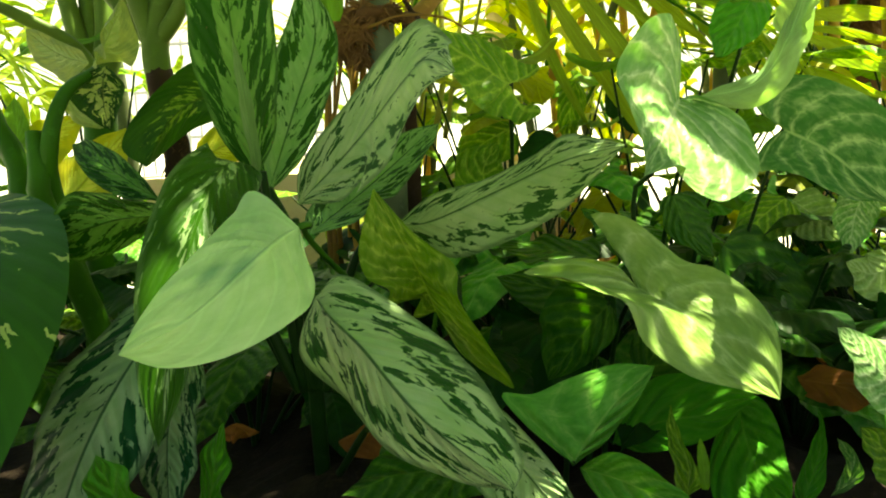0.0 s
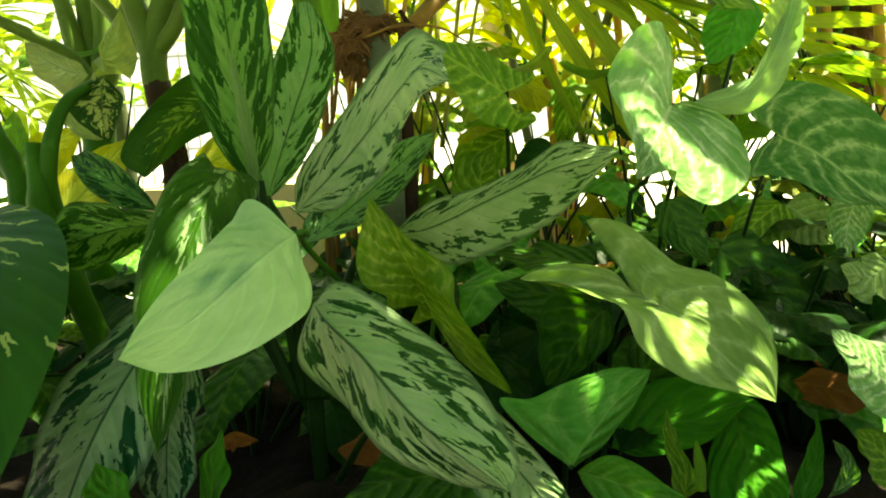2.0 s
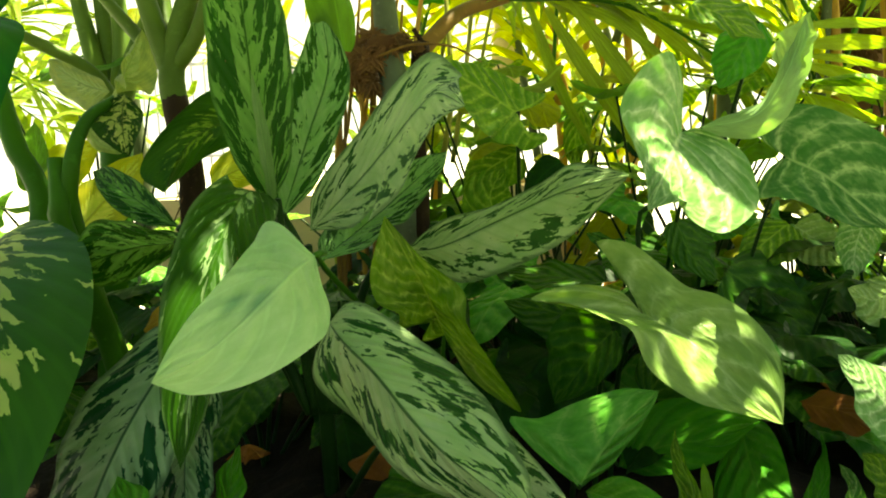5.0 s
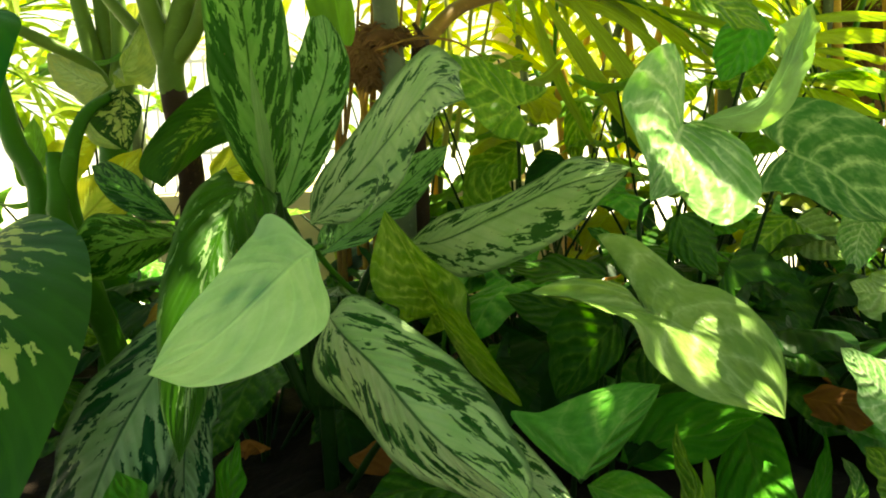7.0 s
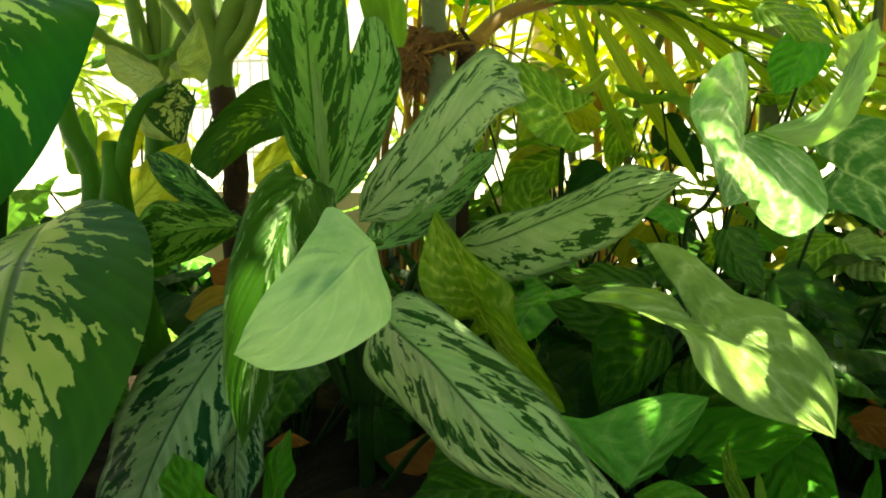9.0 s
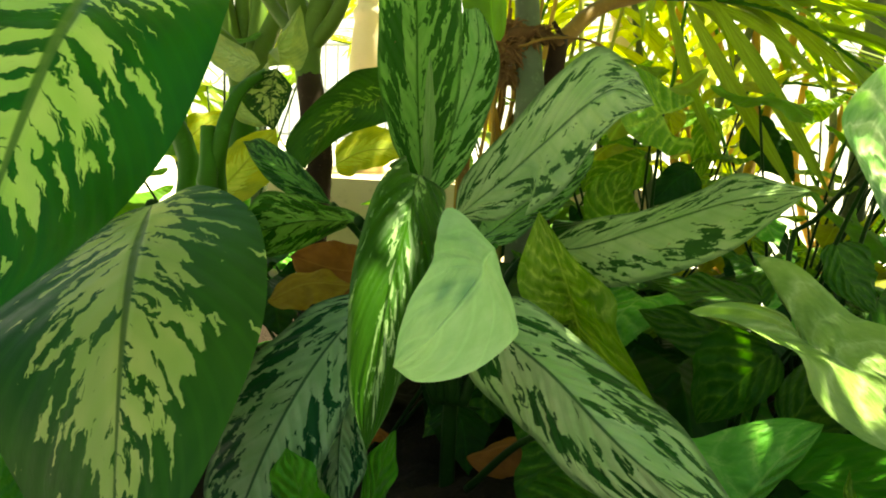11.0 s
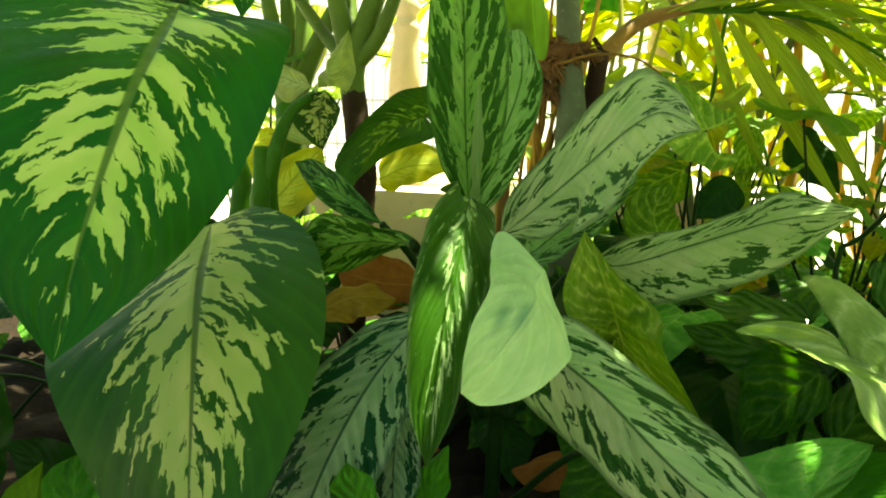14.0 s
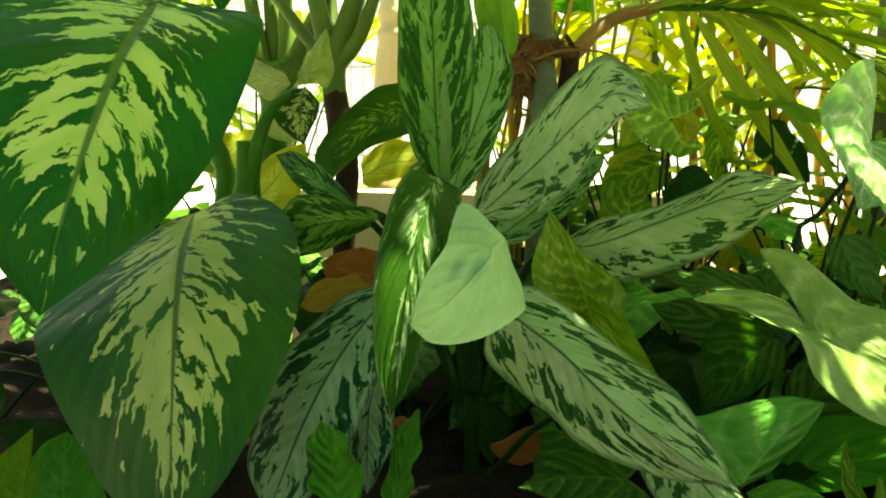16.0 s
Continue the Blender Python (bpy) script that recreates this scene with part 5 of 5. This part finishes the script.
tube(palm, "leaf_base", "brown", ((-0.06, 1.025, 0.579), (-0.048, 1.012, 0.591), (-0.028, 1.012, 0.593), (-0.009, 1.031, 0.591), (0.011, 1.056, 0.59)), (0.006, 0.01, 0.011, 0.009, 0.007), lumps=0.35, sides=10, rows=22)
tube(palm, "leaf_base", "dark_brown", ((0.014, 1.068, 0.592), (0.006, 1.067, 0.608), (-0.001, 1.067, 0.618)), (0.005, 0.004, 0.003), sides=7, rows=8, lumps=0.2)
tube(palm, "dry_stalk", "brown_stalk", ((-0.042, 1.001, 0.574), (0.004, 1.003, 0.587), (0.055, 1.03, 0.586), (0.094, 1.068, 0.569)), (0.0022, 0.002, 0.0018, 0.001), sides=6)
tube(palm, "stalk", "orange", ((-0.047, 1.049, 0.397), (-0.104, 1.107, 0.587), (-0.158, 1.17, 0.815)), (0.004, 0.0036000000000000003, 0.0024), sides=7, rows=10)
tube(palm, "stalk", "orange", ((-0.033, 1.102, 0.384), (-0.015, 1.18, 0.595), (0.019, 1.265, 0.835)), (0.0045, 0.00405, 0.0026999999999999997), sides=7, rows=10)
tube(palm, "stalk", "palm_stalk", ((-0.014, 1.159, 0.39), (0.029, 1.245, 0.621), (0.043, 1.324, 0.851)), (0.004, 0.0036000000000000003, 0.0024), sides=7, rows=10)
tube(palm, "stalk", "orange", ((-0.06, 1.047, 0.413), (-0.088, 1.088, 0.568), (-0.08, 1.127, 0.73)), (0.003, 0.0027, 0.0018), sides=7, rows=10)
tube(palm, "stalk", "palm_stalk", ((0.039, 1.226, 0.426), (0.069, 1.306, 0.628), (0.09, 1.388, 0.868)), (0.0045, 0.00405, 0.0026999999999999997), sides=7, rows=10)
tube(palm, "stalk", "orange", ((-0.067, 1.034, 0.397), (-0.074, 1.032, 0.497), (-0.061, 1.033, 0.58)), (0.003, 0.0027, 0.0018), sides=7, rows=10)
tube(palm, "stalk", "palm_stalk", ((0.021, 1.169, 0.409), (0.042, 1.209, 0.551), (0.024, 1.318, 0.841)), (0.005, 0.0045000000000000005, 0.003), sides=7, rows=10)
tube(palm, "stalk", "orange", ((-0.088, 1.038, 0.387), (-0.075, 1.05, 0.472), (-0.116, 1.143, 0.663)), (0.0028, 0.00252, 0.0016799999999999999), sides=7, rows=10)
tube(palm, "stalk", "orange", ((-0.053, 1.068, 0.395), (-0.078, 1.07, 0.472), (-0.072, 1.078, 0.533)), (0.0035, 0.00315, 0.0021), sides=7, rows=10)
tube(palm, "stalk", "palm_stalk", ((0.081, 1.283, 0.384), (0.092, 1.362, 0.614), (0.162, 1.51, 0.89)), (0.004, 0.0036000000000000003, 0.0024), sides=7, rows=10)
frond(palm, ((0.006, 1.081, 0.589), (0.063, 1.153, 0.654), (0.165, 1.253, 0.702), (0.379, 1.397, 0.809)), 36, 0.34, 0.011, seed=11, droop=0.55, stalk='brown_stalk', start=0.3, thick=0.013)
leaf(palm, "palm", "strap", ((0.197, 1.216, 0.667), (0.277, 1.19, 0.535), (0.369, 1.143, 0.382)), (0.252, 1.196, 0.553), (0.27, 1.194, 0.569), wave=0.001, name='leaflet', rows=16, half=3, seed=62)
leaf(palm, "palm", "strap", ((0.236, 1.248, 0.685), (0.335, 1.225, 0.546), (0.421, 1.177, 0.39)), (0.305, 1.231, 0.566), (0.325, 1.228, 0.583), wave=0.001, name='leaflet', rows=16, half=3, seed=63)
leaf(palm, "palm", "strap", ((0.168, 1.232, 0.684), (0.219, 1.25, 0.546), (0.286, 1.231, 0.416)), (0.201, 1.247, 0.567), (0.216, 1.245, 0.58), wave=0.001, name='leaflet', rows=16, half=3, seed=64)
leaf(palm, "palm", "strap", ((0.276, 1.281, 0.719), (0.384, 1.278, 0.643), (0.49, 1.272, 0.551)), (0.354, 1.279, 0.65), (0.372, 1.277, 0.666), wave=0.001, name='leaflet', rows=16, half=3, seed=65)
leaf(palm, "palm", "strap", ((0.193, 1.26, 0.697), (0.32, 1.263, 0.65), (0.434, 1.227, 0.539)), (0.287, 1.264, 0.653), (0.302, 1.262, 0.666), wave=0.001, name='leaflet', rows=16, half=3, seed=66)
tube(palm, "frond_stalk", "petiole", ((0.136, 1.224, 0.685), (0.209, 1.241, 0.687), (0.294, 1.285, 0.719)), (0.004, 0.004, 0.002), sides=7)
dry = plant("dry_leaf", (-0.44, 1.036, 0.222), "withered brown curled leaf lying in the bed", "dry leaf", "dry leaves")
leaf(dry, "brownleaf", "lance", ((-0.468, 1.078, 0.213), (-0.44, 1.036, 0.234), (-0.412, 0.995, 0.231)), (-0.45, 1.03, 0.206), (-0.431, 1.043, 0.238), wave=0.003, seed=67)
dry = plant("dry_leaf", (-0.169, 0.898, 0.17), "withered brown curled leaf lying in the bed", "dry leaf", "dry leaves")
leaf(dry, "brownleaf", "lance", ((-0.189, 0.875, 0.163), (-0.169, 0.898, 0.182), (-0.149, 0.92, 0.176)), (-0.164, 0.893, 0.16), (-0.174, 0.902, 0.179), wave=0.003, seed=68)
dry = plant("dry_leaf", (0.003, 0.7, 0.154), "withered brown curled leaf lying in the bed", "dry leaf", "dry leaves")
leaf(dry, "brownleaf", "lance", ((-0.045, 0.714, 0.14), (0.003, 0.7, 0.166), (0.052, 0.687, 0.168)), (0, 0.689, 0.138), (0.007, 0.711, 0.17), wave=0.003, seed=69)
dry = plant("dry_leaf", (0.471, 0.816, 0.163), "withered brown curled leaf lying in the bed", "dry leaf", "dry leaves")
blade(dry, "brownleaf", ((0.408, 0.785, 0.174), (0.425, 0.761, 0.179), (0.442, 0.737, 0.182), (0.454, 0.711, 0.176)), ((0.425, 0.775, 0.184), (0.442, 0.763, 0.192), (0.459, 0.748, 0.192), (0.458, 0.730, 0.184)), ((0.412, 0.767, 0.169), (0.418, 0.751, 0.166), (0.431, 0.736, 0.166), (0.445, 0.721, 0.163)), wave=0.004, pucker=0.02, seed=70)
dry = plant("dry_leaf", (0.462, 0.848, 0.177), "withered brown curled leaf lying in the bed", "dry leaf", "dry leaves")
leaf(dry, "brownleaf", "lance", ((0.457, 0.798, 0.184), (0.462, 0.848, 0.189), (0.466, 0.897, 0.17)), (0.473, 0.847, 0.161), (0.45, 0.849, 0.193), wave=0.003, seed=71)
dry = plant("dry_leaf", (-0.128, 0.667, 0.17), "withered brown curled leaf lying in the bed", "dry leaf", "dry leaves")
leaf(dry, "brownleaf", "lance", ((-0.112, 0.683, 0.166), (-0.128, 0.667, 0.182), (-0.144, 0.652, 0.174)), (-0.131, 0.671, 0.163), (-0.125, 0.664, 0.177), wave=0.003, seed=72)
leaf(palm, "plain", "ovate", ((-0.057, 0.857, 0.561), (-0.071, 0.863, 0.649), (-0.106, 0.887, 0.757)), (-0.105, 0.856, 0.655), (-0.057, 0.887, 0.654), label='plain light green leaf', seed=73)
leaf(palm, "syn_plain", "ovate", ((-0.045, 1.289, 0.717), (-0.007, 1.301, 0.748), (0.04, 1.307, 0.699)), (-0.004, 1.307, 0.799), (0.001, 1.297, 0.696), seed=74)
fibres(dieffen_rear, (-0.309, 0.989, 0.407), 120, 0.03, 'brown', 6, (0.6, 0.6, 1.2))
palm_right = plant("areca_palm", (0.925, 1.725, 0.09), "palm with a brown fibrous trunk and long green straps", "palm", "areca palms")
tube(palm_right, "trunk", "brown", ((0.932, 1.727, 0), (0.932, 1.727, 0.5), (0.952, 1.727, 1.2)), (0.07, 0.065, 0.06), lumps=0.12, sides=14)
fibres(palm_right, (0.834, 1.638, 0.701), 90, 0.06, 'brown', 20)
fibres(palm_right, (0.87, 1.641, 0.699), 90, 0.06, 'brown', 21)
fibres(palm_right, (0.906, 1.644, 0.698), 90, 0.06, 'brown', 22)
fibres(palm_right, (0.833, 1.63, 0.647), 90, 0.06, 'brown', 23)
fibres(palm_right, (0.869, 1.633, 0.646), 90, 0.06, 'brown', 24)
fibres(palm_right, (0.905, 1.635, 0.644), 90, 0.06, 'brown', 25)
leaf(palm_right, "palm", "strap", ((0.581, 1.179, 0.618), (0.66, 1.206, 0.628), (0.778, 1.246, 0.622)), (0.649, 1.206, 0.612), (0.65, 1.199, 0.627), wave=0.001, name='leaflet', rows=14, half=2, seed=75)
leaf(palm_right, "palm", "strap", ((0.57, 1.153, 0.587), (0.64, 1.167, 0.594), (0.745, 1.187, 0.585)), (0.631, 1.17, 0.575), (0.632, 1.16, 0.597), wave=0.001, name='leaflet', rows=14, half=2, seed=76)
leaf(palm_right, "palm", "strap", ((0.579, 1.17, 0.559), (0.643, 1.18, 0.549), (0.739, 1.196, 0.513)), (0.635, 1.183, 0.534), (0.636, 1.174, 0.552), wave=0.001, name='leaflet', rows=14, half=2, seed=77)
leaf(palm_right, "palm", "strap", ((0.561, 1.144, 0.532), (0.634, 1.156, 0.527), (0.743, 1.174, 0.498)), (0.624, 1.158, 0.512), (0.625, 1.15, 0.529), wave=0.001, name='leaflet', rows=14, half=2, seed=78)
leaf(palm_right, "palm", "strap", ((0.607, 1.226, 0.578), (0.68, 1.251, 0.577), (0.789, 1.288, 0.555)), (0.671, 1.25, 0.565), (0.671, 1.245, 0.575), wave=0.001, name='leaflet', rows=14, half=2, seed=79)
leaf(palm_right, "palm", "strap", ((0.557, 1.162, 0.518), (0.624, 1.163, 0.502), (0.725, 1.166, 0.457)), (0.615, 1.167, 0.488), (0.616, 1.159, 0.505), wave=0.001, name='leaflet', rows=14, half=2, seed=80)
frond(palm, ((0.156, 1.251, 0.695), (0.337, 1.27, 0.674), (0.502, 1.246, 0.567)), 34, 0.30, 0.011, seed=12, droop=0.7, start=0.05)
frond(palm, ((0.161, 1.263, 0.701), (0.345, 1.336, 0.795), (0.572, 1.394, 0.85)), 34, 0.32, 0.012, seed=13, droop=0.4, start=0.05)
tube(vine, "petiole", "petiole_dark", ((0.254, 0.633, 0.455), (0.268, 0.672, 0.449), (0.28, 0.81, 0.391), (0.263, 0.829, 0.342), (0.3, 0.82, 0.08)), (0.002, 0.0025, 0.003, 0.003, 0.0035), sides=8)
leaf(vine, "syn_lime", "ovate", ((0.146, 1.174, 0.439), (0.102, 1.16, 0.416), (0.059, 1.146, 0.384)), (0.092, 1.185, 0.453), (0.112, 1.135, 0.376), seed=81)
leaf(vine, "syn_lime", "ovate", ((0.113, 1.097, 0.334), (0.102, 1.112, 0.377), (0.124, 1.134, 0.418)), (0.06, 1.1, 0.359), (0.139, 1.119, 0.371), seed=82)
leaf(vine, "plain", "ovate", ((0.156, 1.228, 0.443), (0.119, 1.224, 0.464), (0.076, 1.214, 0.457)), (0.11, 1.235, 0.481), (0.112, 1.207, 0.437), seed=83)
leaf(vine, "deep", "ovate", ((0.333, 1.349, 0.503), (0.374, 1.349, 0.458), (0.414, 1.328, 0.405)), (0.398, 1.37, 0.488), (0.348, 1.329, 0.429), seed=84)
leaf(vine, "deep", "ovate", ((0.206, 1.08, 0.425), (0.181, 1.072, 0.409), (0.15, 1.059, 0.373)), (0.166, 1.082, 0.423), (0.2, 1.061, 0.38), seed=85)
leaf(vine, "syn_lime", "ovate", ((0.262, 1.294, 0.512), (0.249, 1.261, 0.457), (0.241, 1.229, 0.404)), (0.228, 1.269, 0.474), (0.272, 1.264, 0.449), seed=86)
dry = plant("dry_leaf", (-0.256, 0.915, 0.277), "withered brown curled leaf lying in the bed", "dry leaf", "dry leaves")
leaf(dry, "brownleaf", "lance", ((-0.202, 0.927, 0.276), (-0.256, 0.915, 0.277), (-0.315, 0.906, 0.292)), (-0.259, 0.921, 0.313), (-0.243, 0.902, 0.243), wave=0.006, pucker=0.03, seed=87)
dry = plant("dry_leaf", (-0.272, 0.859, 0.268), "withered brown curled leaf lying in the bed", "dry leaf", "dry leaves")
leaf(dry, "brownleaf_yellow", "lance", ((-0.318, 0.845, 0.245), (-0.272, 0.859, 0.268), (-0.221, 0.879, 0.265)), (-0.277, 0.871, 0.283), (-0.26, 0.847, 0.244), wave=0.006, pucker=0.03, seed=88)
# ---- far palms, undergrowth and the shading canopy ----
rng = random.Random(5)
for k, (x, y) in enumerate(((-1.5, 1.9), (-1.35, 1.7), (0.45, 1.8), (0.8, 1.5), (1.2, 1.65), (1.5, 1.3), (0.75, 2.2), (0.25, 1.75), (-0.12, 1.95), (0.42, 2.05))):
    clump = plant("areca_palm", (x, y, 0), "areca palm with yellow-green backlit fronds in the planted bed", "palm", "areca palms")
    for j in range(3):
        tube(clump, "cane", "orange" if j else "cane", ((x + rng.uniform(-.08, .08), y + rng.uniform(-.06, .06), 0), (x + rng.uniform(-.1, .1), y, 0.5), (x + rng.uniform(-.25, .25), y, 1.3)), (0.012, 0.010, 0.007), sides=8, rows=10)
    for j in range(4 if k < 7 else 3):
        a = rng.uniform(0, 6.28)
        r, z0 = rng.uniform(0.45, 0.7), rng.uniform(0.25, 0.75)
        p0 = (x, y, z0)
        p1 = (x + 0.35 * r * math.cos(a), y + 0.25 * r * math.sin(a), z0 + rng.uniform(0.25, 0.35))
        p2 = (x + r * math.cos(a), y + 0.7 * r * math.sin(a), z0 + rng.uniform(0.15, 0.45))
        frond(clump, (p0, p1, p2), 30, 0.34, rng.uniform(0.009, 0.014), mat="palm_yellow" if k > 6 or j == 0 else "palm", seed=100 + k * 10 + j, droop=rng.uniform(0.3, 0.9))

# the palms whose crowns hang over the bed and dapple the light
CROWNS = ((1.0, 1.05, 1.20), (-0.65, 1.35, 1.25), (0.55, 1.5, 1.30), (-0.03, 1.06, 1.18))
CHOSEN = (10, 31, 56, 59, 60, 84, 89, 142, 157, 159, 161, 166, 167, 176, 262, 268, 272, 303, 307, 343)


def shade_frond(owner, k):
    """One arching frond from its crown, drawn by its own chance."""
    r = random.Random(1000 + k)
    p0 = np.array(CROWNS[k % 4]) + np.array((r.uniform(-.1, .1), r.uniform(-.1, .1), r.uniform(-.1, .2)))
    a, ln = (r.uniform(2.0, 4.3), r.uniform(-1.2, 1.0), r.uniform(3.0, 6.2), r.uniform(0.0, 6.28))[k % 4], r.uniform(0.6, 1.4)
    p1 = p0 + np.array((math.cos(a) * ln * 0.5, math.sin(a) * ln * 0.45, r.uniform(0.12, 0.25)))
    p2 = p0 + np.array((math.cos(a) * ln, math.sin(a) * ln * 0.8, r.uniform(-0.05, 0.2)))
    return frond(owner, (p0, p1, p2), 26, r.uniform(0.30, 0.45), r.uniform(0.014, 0.022), seed=300 + k, droop=r.uniform(0.2, 0.5))


for c, (x, y, z) in enumerate(CROWNS):
    shade_palm = palm
    if c < 3:
        shade_palm = plant("areca_palm", (x, y, 0.09), "tall areca palm arching over the bed", "palm", "areca palms")
        tube(shade_palm, "cane", "cane", ((x + 0.05, y + 0.05, 0.05), (x + 0.04, y + 0.04, z * 0.5), (x, y, z)), (0.022, 0.019, 0.015))
    for k in CHOSEN:
        if k % 4 == c:
            shade_frond(shade_palm, k)["label"] = "arching palm frond overhead"

# low leaves filling the bed: front ones coloured for shade, back ones for sunlight
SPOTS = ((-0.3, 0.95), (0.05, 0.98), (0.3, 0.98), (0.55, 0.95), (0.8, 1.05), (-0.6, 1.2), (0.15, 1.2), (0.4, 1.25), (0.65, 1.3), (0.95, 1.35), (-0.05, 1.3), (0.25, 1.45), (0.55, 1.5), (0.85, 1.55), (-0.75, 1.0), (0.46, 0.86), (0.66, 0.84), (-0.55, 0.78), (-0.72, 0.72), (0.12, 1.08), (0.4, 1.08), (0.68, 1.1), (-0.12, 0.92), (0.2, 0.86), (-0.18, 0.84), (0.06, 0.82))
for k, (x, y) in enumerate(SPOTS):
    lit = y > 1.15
    rng = random.Random(70 + k)
    vine = plant("syngonium_vine", (x, y, 0.09), "low syngonium vine with lime green leaves, sunlight put into their colour" if lit else "low syngonium vine with dark green leaves, shade put into their colour", "plant", "syngonium vines")
    for j in range(18 if lit else 6 if y < 0.93 and x < 0.28 else 14):
        bx, by, bz = x + rng.uniform(-.2, .2), y + rng.uniform(-.15, .15), rng.uniform(0.14, 0.60 if lit else 0.22 + 0.08 * (y > 0.83 or x > 0.3) + 0.10 * (y > 1.0))
        a = rng.uniform(3.6, 5.8)
        ln = rng.uniform(0.07, 0.12)
        d = np.array((math.cos(a), math.sin(a) * 0.8, rng.uniform(-0.7, -0.1)))
        s = np.array((-math.sin(a), math.cos(a), rng.uniform(-0.2, 0.2))) * ln * 0.42
        b = np.array((bx, by, bz))
        mid, tip = b + d * ln * 0.5 + np.array((0, 0, 0.012)), b + d * ln
        # bright picks stand for sunlight, dark picks for shade
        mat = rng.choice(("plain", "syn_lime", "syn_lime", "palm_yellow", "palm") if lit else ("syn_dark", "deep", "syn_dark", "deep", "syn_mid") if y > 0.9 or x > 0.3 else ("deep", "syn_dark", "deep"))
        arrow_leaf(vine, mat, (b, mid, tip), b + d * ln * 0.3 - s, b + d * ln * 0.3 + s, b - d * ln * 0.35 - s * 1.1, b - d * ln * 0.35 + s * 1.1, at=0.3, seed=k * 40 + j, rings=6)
        tube(vine, "petiole", "petiole_dark", (b, (b + np.array((x, y, 0.05))) / 2 + np.array((0, 0.02, 0.03)), (x, y, 0.05)), (0.0018, 0.0025, 0.003), sides=6, rows=8)
